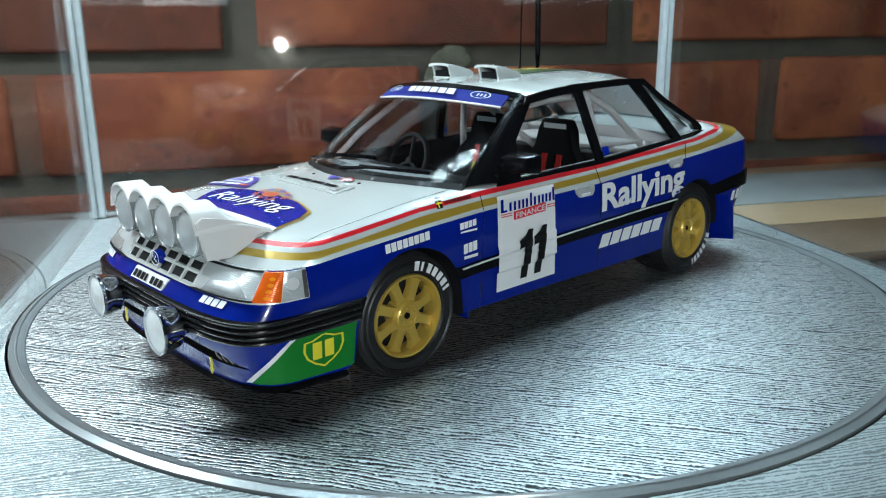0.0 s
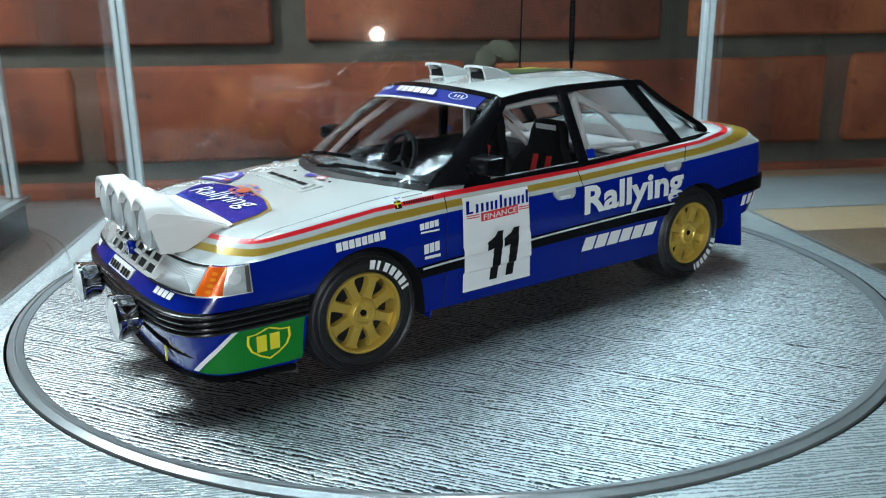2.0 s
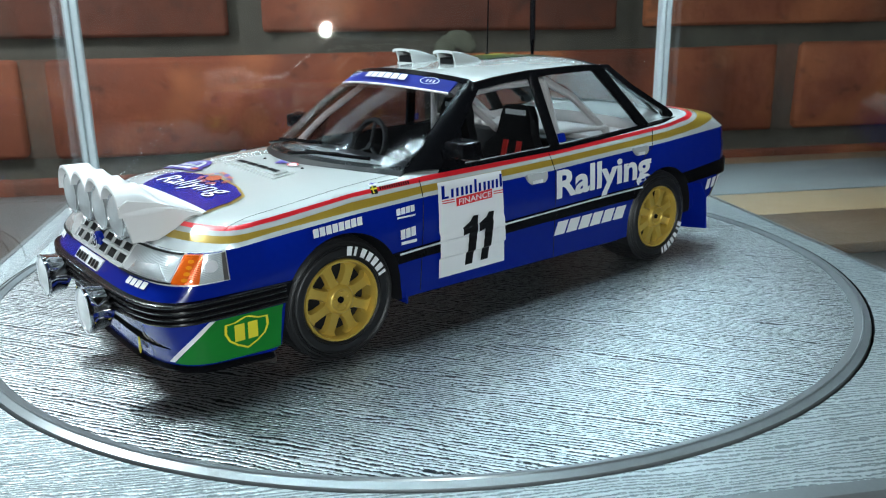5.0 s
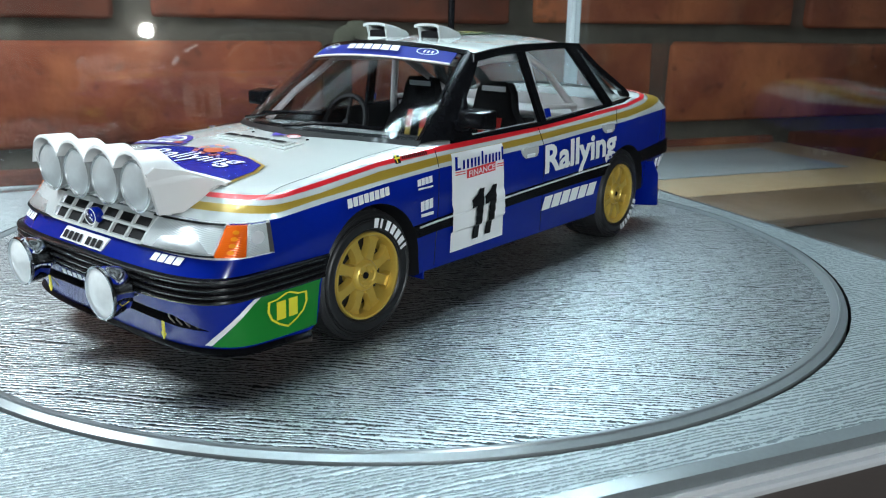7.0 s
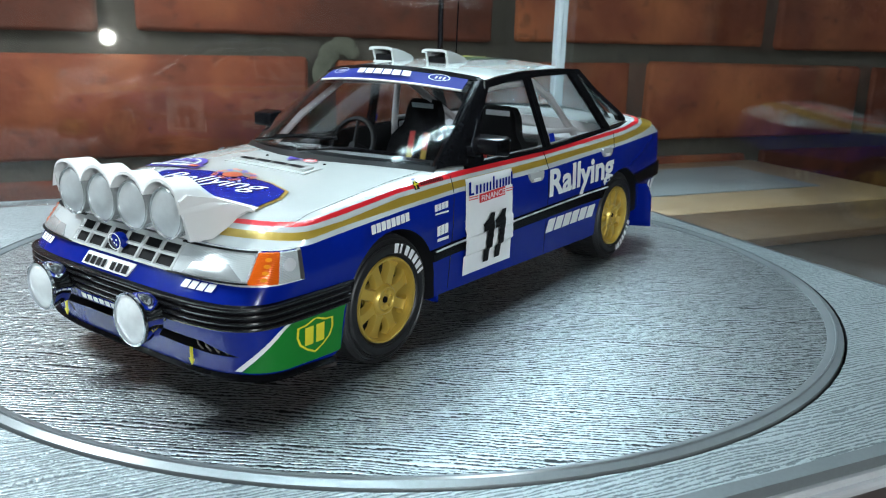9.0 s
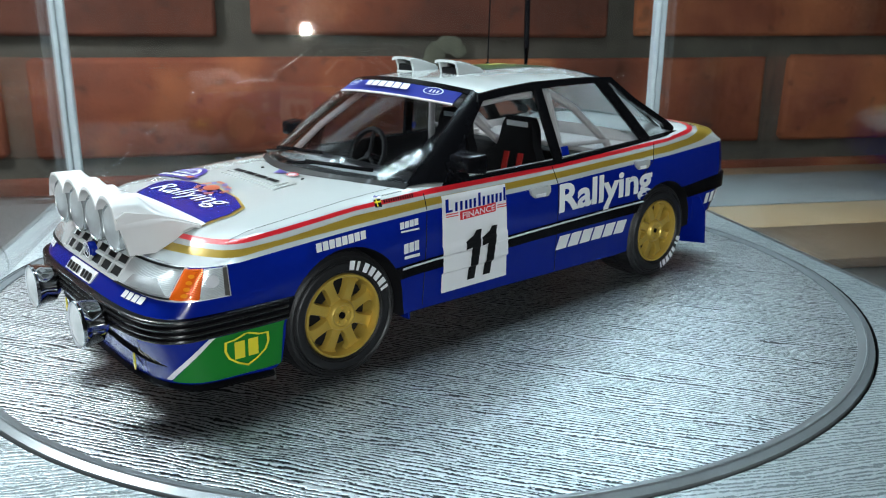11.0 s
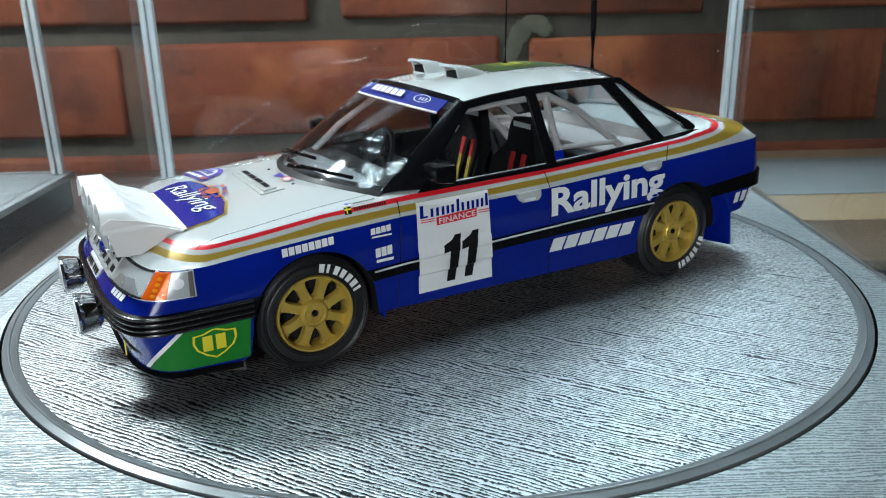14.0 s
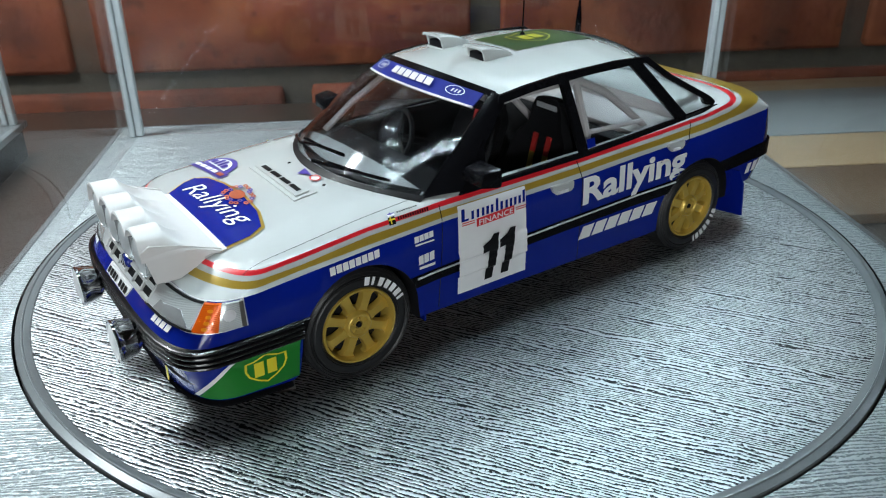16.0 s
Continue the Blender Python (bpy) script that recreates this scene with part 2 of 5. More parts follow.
M_GLASS = clear("car_glass", (0.90, 0.92, 0.93), 1.5, 0.05)
M_CAGE = material("off_white_cage_paint", (0.56, 0.52, 0.51), 0.4, grain=0.03, scale=300)
M_SEAT = material("black_seat_cloth", (0.006, 0.006, 0.007), 0.85, spec=0.15, grain=0.3, scale=1500, bump=0.3, depth=0.0001)
M_HARNESS = material("red_harness_web", (0.42, 0.016, 0.012), 0.7, grain=0.1, scale=1500)
M_HARNESS2 = material("yellow_harness_web", (0.36, 0.24, 0.02), 0.7, grain=0.1, scale=1500)
M_LED = glow("led_face", (0.70, 0.90, 1.0), 102.0)
M_GLINT = glow("glint_face", (1.0, 0.97, 0.92), 120.0)

M_FLUTED = fluted("fluted_clear_lens", (0.62, 0.66, 0.67), 0.35, 0.20)
M_FROST = material("frosted_lamp_glass", (0.84, 0.855, 0.86), 0.28, 0.15, 0.9, grain=0.12, scale=700, bump=0.25, depth=0.0002)
M_PODLENS = material("frosted_pod_lens", (0.54, 0.56, 0.57), 0.30, 0.30, 0.6, grain=0.10, scale=900, bump=0.15, depth=0.0002)
M_PURPLE = material("violet_decal", (0.055, 0.035, 0.25), 0.4, grain=0.05, scale=400)
M_BROWN = material("brown_red_decal", (0.35, 0.07, 0.025), 0.4, grain=0.3, scale=1500)

# ---- mesh tools ----
def link(name, bm, mats, parent=None, label="", smooth=35.0):
    """One mesh object from a bmesh."""
    bmesh.ops.recalc_face_normals(bm, faces=bm.faces)
    me = bpy.data.meshes.new(name)
    bm.to_mesh(me)
    bm.free()
    for m in mats if isinstance(mats, (list, tuple)) else [mats]:
        me.materials.append(m)
    if smooth:
        me.shade_smooth()
        me.set_sharp_from_angle(angle=radians(smooth))
    ob = new(name, me)
    if parent:
        ob.parent = parent
    if label:
        ob["label"] = label
    return ob


part = link


def thing(name, label, category, group="", kind="", m=None):
    ob = new(name)
    ob.empty_display_size = 0.01
    if m is not None:
        ob.matrix_world = m
    return tagged(ob, label, category, group, kind)


def ip(x, table):
    """Smooth-stepped interpolation in a table of (x, value)."""
    if x <= table[0][0]:
        return table[0][1]
    for (a, p), (b, q) in zip(table, table[1:]):
        if x <= b:
            return p + (q - p) * (x - a) / (b - a)
    return table[-1][1]


def box(bm, x0, x1, y0, y1, z0, z1, bevel=0.0, mat=0):
    r = bmesh.ops.create_cube(bm, size=1.0, matrix=Matrix.LocRotScale(((x0 + x1) / 2, (y0 + y1) / 2, (z0 + z1) / 2), None, (abs(x1 - x0), abs(y1 - y0), abs(z1 - z0))))
    faces = {f for v in r["verts"] for f in v.link_faces}
    for f in faces:
        f.material_index = mat
    if bevel:
        edges = {e for f in faces for e in f.edges}
        bmesh.ops.bevel(bm, geom=list(edges), offset=bevel, segments=2, affect="EDGES", profile=0.5)
    return bm


def lathe(bm, profile, m=Matrix(), n=32, mat=0, close=False):
    """Turn a profile of (radius, height) round the local z axis."""
    rings = []
    for r, h in profile:
        rings.append([bm.verts.new(m @ Vector((r * math.cos(2 * math.pi * i / n), r * math.sin(2 * math.pi * i / n), h))) for i in range(n)])
    pairs = list(zip(rings, rings[1:])) + ([(rings[-1], rings[0])] if close else [])
    for a, b in pairs:
        for i in range(n):
            f = bm.faces.new((a[i], a[(i + 1) % n], b[(i + 1) % n], b[i]))
            f.material_index = mat
    if not close:
        for ring in (rings[0], rings[-1]):
            if (ring[0].co - ring[n // 2].co).length > 1e-6:
                f = bm.faces.new(ring)
                f.material_index = mat
    return bm


def tube(bm, pts, r, n=8, mat=0, flat=1.0):
    """A round bar along points; flat squashes it across."""
    pts = [Vector(p) for p in pts]
    rings = []
    for i, p in enumerate(pts):
        d = (pts[min(i + 1, len(pts) - 1)] - pts[max(i - 1, 0)]).normalized()
        side = d.cross(Vector((0, 0, 1)))
        if side.length < 1e-3:
            side = d.cross(Vector((0, 1, 0)))
        side.normalize()
        up = side.cross(d)
        rings.append([bm.verts.new(p + r * (math.cos(2 * math.pi * k / n) * side * flat + math.sin(2 * math.pi * k / n) * up)) for k in range(n)])
    for a, b in zip(rings, rings[1:]):
        for k in range(n):
            bm.faces.new((a[k], a[(k + 1) % n], b[(k + 1) % n], b[k])).material_index = mat
    for ring in (rings[0], rings[-1]):
        bm.faces.new(ring).material_index = mat
    return bm


def grid_patch(bm, fn, nu, nv, thick, mat=0):
    """A sheet of some thickness over fn(s, t) -> (point, normal)."""
    tops, lows = [], []
    for j in range(nv + 1):
        a, b = [], []
        for i in range(nu + 1):
            p, n = fn(i / nu, j / nv)
            a.append(bm.verts.new(p))
            b.append(bm.verts.new(Vector(p) - thick * Vector(n).normalized()))
        tops.append(a)
        lows.append(b)
    for j in range(nv):
        for i in range(nu):
            bm.faces.new((tops[j][i], tops[j][i + 1], tops[j + 1][i + 1], tops[j + 1][i])).material_index = mat
            bm.faces.new((lows[j][i], lows[j + 1][i], lows[j + 1][i + 1], lows[j][i + 1])).material_index = mat
    loop = [(0, i) for i in range(nu)] + [(j, nu) for j in range(nv)] + [(nv, i) for i in range(nu, 0, -1)] + [(j, 0) for j in range(nv, 0, -1)]
    for (j, i), (k, l) in zip(loop, loop[1:] + loop[:1]):
        bm.faces.new((tops[j][i], lows[j][i], lows[k][l], tops[k][l])).material_index = mat
    return bm


def prism(bm, poly, place, depth, mat=0):
    """Extrude a polygon of (a, b): place(a, b, d) gives its point at depth d."""
    lo = [bm.verts.new(place(a, b, 0.0)) for a, b in poly]
    hi = [bm.verts.new(place(a, b, depth)) for a, b in poly]
    bm.faces.new(lo).material_index = mat
    bm.faces.new(hi[::-1]).material_index = mat
    for i in range(len(poly)):
        k = (i + 1) % len(poly)
        bm.faces.new((lo[i], hi[i], hi[k], lo[k])).material_index = mat
    return bm

# ---- room ----
TABLE_Z = -0.022
bm = bmesh.new()
box(bm, -1.6, 0.455, -0.36, 0.296, TABLE_Z - 0.04, TABLE_Z, 0.002)
table = tagged(link("table", bm, M_TABLE), "dark stained wooden table along the brick wall", "table")
table.matrix_world = PLATE

bm = bmesh.new()
box(bm, 0.185, 0.450, 0.118, 0.288, TABLE_Z + 0.0002, TABLE_Z + 0.006, 0.001)
tagged(link("wooden_board", bm, M_PINE), "pale pine board lying on the dark table", "board").matrix_world = PLATE

# darker strip of the same hue along the pine board's front
bm = bmesh.new()
box(bm, 0.185, 0.450, 0.055, 0.1175, TABLE_Z + 0.0002, TABLE_Z + 0.0058, 0.001)
tagged(link("wooden_board", bm, M_BROWNWOOD), "darker brown strip of wood in front of the pale pine board", "board").matrix_world = PLATE
bm = bmesh.new()
box(bm, 0.187, 0.398, 0.166, 0.258, TABLE_Z + 0.0062, TABLE_Z + 0.0070, 0.0003)
tagged(link("grey_sheet", bm, M_GREYCARD), "thin grey sheet lying on the pale pine board", "sheet").matrix_world = PLATE

# brick wall: a mortar bed with a brick proud of it in every place
WALL_V = 0.30
bm = bmesh.new()
box(bm, -1.6, 1.6, WALL_V + 0.006, WALL_V + 0.13, -0.9, 1.6)
wall = tagged(link("wall_north", bm, M_MORTAR, smooth=0), "old red brick wall with grey mortar joints behind the case", "wall", kind="structure")
wall.matrix_world = PLATE
for name, b in (("wall_south", (-1.6, 1.6, -6.1, -6.0)), ("wall_west", (-1.7, -1.6, -6.1, WALL_V + 0.13)), ("wall_east", (1.6, 1.7, -6.1, WALL_V + 0.13))):
    bm = bmesh.new()
    box(bm, *b, -0.9, 1.6)
    tagged(link(name, bm, M_PLASTER, smooth=0), "plain plastered room wall", "wall", kind="structure").matrix_world = PLATE
bm = bmesh.new()
box(bm, -1.7, 1.7, -6.1, WALL_V + 0.13, 1.6, 1.7)
tagged(link("ceiling", bm, M_PLASTER, smooth=0), "plain plastered ceiling", "ceiling", kind="structure").matrix_world = PLATE
bm = bmesh.new()
box(bm, -1.7, 1.7, -6.1, WALL_V + 0.13, -1.0, -0.9)
tagged(link("floor", bm, M_PLASTER, smooth=0), "plain grey floor", "floor", kind="structure").matrix_world = PLATE

# a smear of mortar left on the top edge of one brick
bm = bmesh.new()
rnd = random.Random(21)
for u, z, ru, rz, lean in ((0.050, 0.0600, 0.009, 0.014, 0.3), (0.0555, 0.0705, 0.010, 0.011, 0.6), (0.0660, 0.0765, 0.013, 0.008, 0.2), (0.0720, 0.0720, 0.008, 0.006, 0.0)):
    bmesh.ops.create_uvsphere(bm, u_segments=28, v_segments=16, radius=1.0, matrix=Matrix.Translation((u, WALL_V + 0.0015, z)) @ Matrix.Rotation(lean, 4, "Y") @ Matrix.Diagonal((0.72 * ru, 0.0009, 0.78 * rz, 1)))
for v in bm.verts:
    v.co += Vector((rnd.uniform(-1, 1), rnd.uniform(-0.4, 0.4), rnd.uniform(-1, 1))) * 0.0005
part("mortar_smear", bm, M_SMEAR, wall, "pale grey-green smear of dried mortar")

# display case: a square base with a turning disc, under a clear cover
U0, U1, V0, V1 = -0.1712, 0.1602, -0.1550, 0.1817
DISC_C, DISC_R = Vector((0.001, 0.0145)), 0.156


def base_mesh(u0, u1, v0, v1, hole=True):
    bm = bmesh.new()
    c = PLATE.inverted() @ Vector((DISC_C.x, DISC_C.y, 0))
    n = 96
    ring = [bm.verts.new((c.x + (DISC_R + 0.0006) * math.cos(2 * math.pi * i / n), c.y + (DISC_R + 0.0006) * math.sin(2 * math.pi * i / n), 0)) for i in range(n)]
    low = [bm.verts.new((v.co.x, v.co.y, -0.006)) for v in ring]
    for i in range(n):
        bm.faces.new((ring[i], ring[(i + 1) % n], low[(i + 1) % n], low[i])).material_index = 1
    bm.faces.new(low).material_index = 1
    rim = []
    for i in range(n):
        a = 2 * math.pi * i / n
        dx, dy = math.cos(a), math.sin(a)
        k = min((u1 - c.x) / dx if dx > 1e-9 else 1e9, (u0 - c.x) / dx if dx < -1e-9 else 1e9, (v1 - c.y) / dy if dy > 1e-9 else 1e9, (v0 - c.y) / dy if dy < -1e-9 else 1e9)
        rim.append(bm.verts.new((c.x + k * dx, c.y + k * dy, 0)))
    for i in range(n):
        j = (i + 1) % n
        a, b = rim[i].co, rim[j].co
        if abs(a.x - b.x) > 1e-7 and abs(a.y - b.y) > 1e-7:
            corner = bm.verts.new((u1 if a.x + b.x > u0 + u1 else u0, v1 if a.y + b.y > v0 + v1 else v0, 0))
            bm.faces.new((ring[i], rim[i], corner, rim[j], ring[j]))
        else:
            bm.faces.new((ring[i], rim[i], rim[j], ring[j]))
    return bm


case = thing("display_case_base", "square silver-grey wood-grain display base with a round turntable", "display base", m=PLATE)
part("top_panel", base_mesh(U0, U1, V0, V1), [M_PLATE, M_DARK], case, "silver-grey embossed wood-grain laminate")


def frame_ring(bm, steps, u0, u1, v0, v1, mat=0):
    """A rectangular rim swept through (outset, z) steps round the panel."""
    rings = [[bm.verts.new(p) for p in ((u0 - o, v0 - o, z), (u1 + o, v0 - o, z), (u1 + o, v1 + o, z), (u0 - o, v1 + o, z))] for o, z in steps]
    for k, (a, b) in enumerate(zip(rings, rings[1:])):
        for i in range(4):
            bm.faces.new((a[i], a[(i + 1) % 4], b[(i + 1) % 4], b[i])).material_index = mat
    return bm


bm = bmesh.new()
frame_ring(bm, [(0.0, -0.002), (0.0, 0.0003), (0.0030, -0.0004), (0.0034, -0.0020), (0.0034, -0.006), (0.0, -0.006)], U0, U1, V0, V1)
part("bevelled_rim", bm, M_RIM, case, "smooth dark grey bevelled rim", smooth=20)
bm = bmesh.new()
frame_ring(bm, [(0.0034, -0.0060), (0.0034, -0.0028), (0.0045, -0.0028), (0.0048, -0.0034), (0.0048, -0.0043), (0.0044, -0.0047), (0.0056, -0.0047), (0.0060, -0.0054), (0.0060, -0.0064), (0.0034, -0.0064)], U0, U1, V0, V1)
part("silver_lip", bm, M_EDGE, case, "bright silver double lip", smooth=20)
bm = bmesh.new()
box(bm, U0 - 0.0045, U1 + 0.0045, V0 - 0.0045, V1 + 0.0045, TABLE_Z, -0.0066)
part("plinth", bm, M_PLINTH, case, "dark brown-grey plinth")

disc = thing("turntable_disc", "round silver-grey wood-grain turntable disc let into the base", "turntable", m=Matrix.Translation((DISC_C.x, DISC_C.y, 0)))
bm = bmesh.new()
lathe(bm, [(0.0, 0.0), (DISC_R - 0.0052, 0.0), (DISC_R - 0.0052, -0.004)], n=128)
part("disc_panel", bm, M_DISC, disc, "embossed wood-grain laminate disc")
bm = bmesh.new()
lathe(bm, [(DISC_R - 0.0052, -0.004), (DISC_R - 0.0052, 0.0003), (DISC_R - 0.0047, 0.0006), (DISC_R - 0.0030, 0.0010), (DISC_R - 0.0028, 0.0014), (DISC_R - 0.0025, 0.0014), (DISC_R - 0.0023, 0.0010), (DISC_R - 0.0005, 0.0003), (DISC_R - 0.0002, -0.0006), (DISC_R - 0.0002, -0.004)], n=160, close=True)
part("disc_rim", bm, M_RIM, disc, "smooth grey plastic ring", smooth=20)


def cover(u0, u1, v0, v1, height, sides, label, bottom=0.0003):
    """A clear acrylic cover: sheets with milky edges where they meet."""
    t = 0.003
    ob = thing("acrylic_cover", label, "display cover", m=PLATE)
    panes = {"left": (u0, u0 + t, v0 + t, v1 - t), "right": (u1 - t, u1, v0 + t, v1 - t), "back": (u0 + 0.006, u1 - 0.006, v1 - t, v1)}
    for k in sides:
        bm = bmesh.new()
        box(bm, *panes[k], bottom, height)
        pane = part("pane", bm, M_ACRYLIC if k == "back" else M_ACRYLIC_SIDE, ob, "clear acrylic sheet", smooth=0)
        pane.visible_shadow = False
    corners = {"left": u0 - 0.0010, "right": u1 - 0.0062}
    for k in sides:
        if k == "back":
            continue
        bm = bmesh.new()
        a = corners[k]
        box(bm, a, a + 0.0031, v1 - 0.0060, v1 - 0.0002, bottom, height, 0.0008)
        box(bm, a + 0.0034, a + 0.0072, v1 - 0.0050, v1 - 0.0002, bottom, height, 0.0008)
        box(bm, a + 0.0026, a + 0.0040, v1 - 0.0030, v1 - 0.0004, bottom, height, 0.0002)
        part("corner_edge", bm, M_ACRYLIC_EDGE, ob, "milky polished corner edge", smooth=20)
    return ob


cover(-0.1632, 0.1612, -0.150, 0.1690, 0.42, ("left", "right", "back"), "clear acrylic display cover standing on the base")

# the neighbouring case
nb = thing("display_case_base", "neighbouring lit silver-grey display base on the table", "display base", m=PLATE)
bm = bmesh.new()
box(bm, -0.585, -0.2320, -0.150, 0.2060, -0.004, 0.0, 0.0008)
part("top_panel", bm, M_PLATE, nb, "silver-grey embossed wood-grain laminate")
bm = bmesh.new()
box(bm, -0.580, -0.2350, -0.147, 0.203, TABLE_Z, -0.0042)
part("plinth", bm, M_DARK, nb, "dark plinth")
cover(-0.575, -0.2350, -0.140, 0.1990, 0.42, ("right", "back"), "clear acrylic cover on the neighbouring base")

# cable down the back of the cover
bm = bmesh.new()
tube(bm, [(0.0815 + 0.0012 * math.sin(9 * k / 20), 0.1735, TABLE_Z + 0.001 + 0.5 * k / 20) for k in range(21)], 0.0017, 8)
tagged(link("cable", bm, M_BLACK), "thin black cable hanging behind the clear cover", "cable").matrix_world = PLATE


# strips of light-emitting diodes round the top of the case
led_strip = thing("led_strip", "white diode light strip round the top of the display case", "led lamp", m=PLATE)
LED_Z = 0.265
RUNS_LED = ((0.050, 0.142, 0.190, 0.142, 20), (0.154, 0.125, 0.154, 0.025, 18), (-0.152, 0.110, -0.152, -0.040, 3), (-0.16, -0.040, 0.085, -0.040, 22))
bm = bmesh.new()
for u0, v0, u1, v1, n in RUNS_LED:
    box(bm, min(u0, u1) - 0.016, max(u0, u1) + 0.016, min(v0, v1) - 0.013, max(v0, v1) + 0.013, LED_Z + 0.0015, LED_Z + 0.007, 0.001)
# unseen plate added behind the diodes to keep their light off the bricks
box(bm, -0.16, 0.21, 0.158, 0.160, LED_Z - 0.056, LED_Z + 0.007, 0.0005)
part("housing", bm, M_EDGE, led_strip, "thin aluminium housings and an added rear plate that keeps light off the wall")
disc_bm = bmesh.new()
lathe(disc_bm, [(0.0, LED_Z), (0.0032, LED_Z), (0.0032, LED_Z + 0.0013), (0.0, LED_Z + 0.0013)], Matrix(), 12)
diode = part("diode", disc_bm, M_LED, led_strip, "glowing white diode", smooth=0)
first = True
rnd = random.Random(3)
for u0, v0, u1, v1, n in RUNS_LED:
    side = Vector((v0 - v1, u1 - u0)).normalized() * 0.0065
    for row in (-1, 1):
        for k in range(n):
            f = (k + (0.5 if row > 0 else 0.0)) / n
            pos = (u0 + (u1 - u0) * f + row * side.x + rnd.uniform(-0.003, 0.003), v0 + (v1 - v0) * f + row * side.y + rnd.uniform(-0.002, 0.002), 0)
            if first:
                diode.location, first = pos, False
                continue
            ob = new("diode", diode.data)
            ob.parent, ob.location = led_strip, pos
            ob["label"] = "glowing white diode"

# a glowing globe added across the room, in place of the torch's mirrored glint
glint_globe = thing("torch_glint", "small bright globe added across the room for the torch's glint in the back pane", "lamp", m=PLATE @ Matrix.Translation((0.20, -5.86, -0.02)))
bm = bmesh.new()
bmesh.ops.create_uvsphere(bm, u_segments=24, v_segments=12, radius=0.052)
part("globe", bm, M_GLINT, glint_globe, "glowing globe")
# backing disc added with the globe, never seen
bm = bmesh.new()
lathe(bm, [(0.0, 0.0), (0.05, 0.0), (0.05, 0.02), (0.0, 0.02)], Matrix.Translation((0, -0.135, 0)) @ Matrix.Rotation(math.radians(-90), 4, "X"), 24)
part("bracket", bm, M_EDGE, glint_globe)

# ---- the rally car model: nose towards -x, near flank towards -y ----
car = thing("rally_car_model", "blue and white toy rally car with gold wheels on the turntable", "model car")
HUB_X, HUB_Z, TYRE_R = 0.0717, 0.0180, 0.0180

BAND = {}                          # heights of the paint lines along the car
BAND["bottom"] = [(-0.127, 0.0092), (-0.118, 0.0104), (-0.105, 0.0102), (-0.0945, 0.0092), (-0.090, 0.0120), (-0.050, 0.0130), (0.045, 0.0123), (0.088, 0.0150), (0.098, 0.0195), (0.122, 0.0215)]
BAND["strip_low"] = [(-0.127, 0.0232), (-0.090, 0.0230), (-0.0511, 0.0252), (0.0, 0.0268), (0.050, 0.0279), (0.090, 0.0293), (0.122, 0.0305)]
BAND["strip_top"] = [(-0.127, 0.0288), (-0.088, 0.0281), (-0.053, 0.0283), (0.0, 0.0304), (0.060, 0.0323), (0.090, 0.0338), (0.122, 0.0362)]
BAND["blue"] = [(-0.127, 0.0400), (-0.1035, 0.0394), (-0.0887, 0.0406), (-0.0673, 0.0421), (-0.0403, 0.0432), (-0.0100, 0.0435), (0.012, 0.0439), (0.0485, 0.0457), (0.0755, 0.0471), (0.105, 0.0488), (0.122, 0.0500)]
BAND["gold_low"] = [(-0.127, 0.0411), (-0.1024, 0.0404), (-0.0886, 0.0417), (-0.0672, 0.0430), (-0.0402, 0.0444), (-0.0100, 0.0449), (0.012, 0.0455), (0.0484, 0.0471), (0.0753, 0.0483), (0.095, 0.0503), (0.105, 0.0530), (0.116, 0.0560)]
BAND["gold_top"] = [(-0.127, 0.0424), (-0.1037, 0.0420), (-0.0885, 0.0428), (-0.0671, 0.0453), (-0.0402, 0.0464), (-0.0100, 0.0469), (0.012, 0.0475), (0.0482, 0.0491), (0.075, 0.0507), (0.0890, 0.0522), (0.098, 0.0555), (0.110, 0.0578)]
BAND["red_low"] = [(-0.127, 0.0431), (-0.1036, 0.0430), (-0.0884, 0.0442), (-0.067, 0.0465), (-0.0401, 0.0475), (-0.0100, 0.0481), (0.012, 0.0487), (0.0481, 0.0504), (0.0749, 0.0520), (0.0890, 0.0540), (0.097, 0.0567), (0.108, 0.0582)]
BAND["red_top"] = [(-0.127, 0.0437), (-0.1035, 0.0439), (-0.0883, 0.0453), (-0.067, 0.0475), (-0.0401, 0.0490), (-0.0100, 0.0494), (0.012, 0.0500), (0.048, 0.0517), (0.0747, 0.0531), (0.0890, 0.0555), (0.096, 0.0574), (0.105, 0.0584)]
BAND["centre"] = [(-0.127, 0.0440), (-0.109, 0.0448), (-0.100, 0.0464), (-0.075, 0.0495), (-0.060, 0.0510), (-0.040, 0.0520), (0.060, 0.0548), (0.080, 0.0572), (0.095, 0.0585), (0.105, 0.0589), (0.125, 0.0590)]


def flare(x):
    """Extra half width of the body over the wheels and bumpers."""
    return ip(x, [(-0.127, 0.0022), (-0.100, 0.0024), (-0.0717, 0.0016), (-0.045, 0.0), (0.040, 0.0), (0.0717, 0.0012), (0.090, 0.0004), (0.122, -0.0010)])


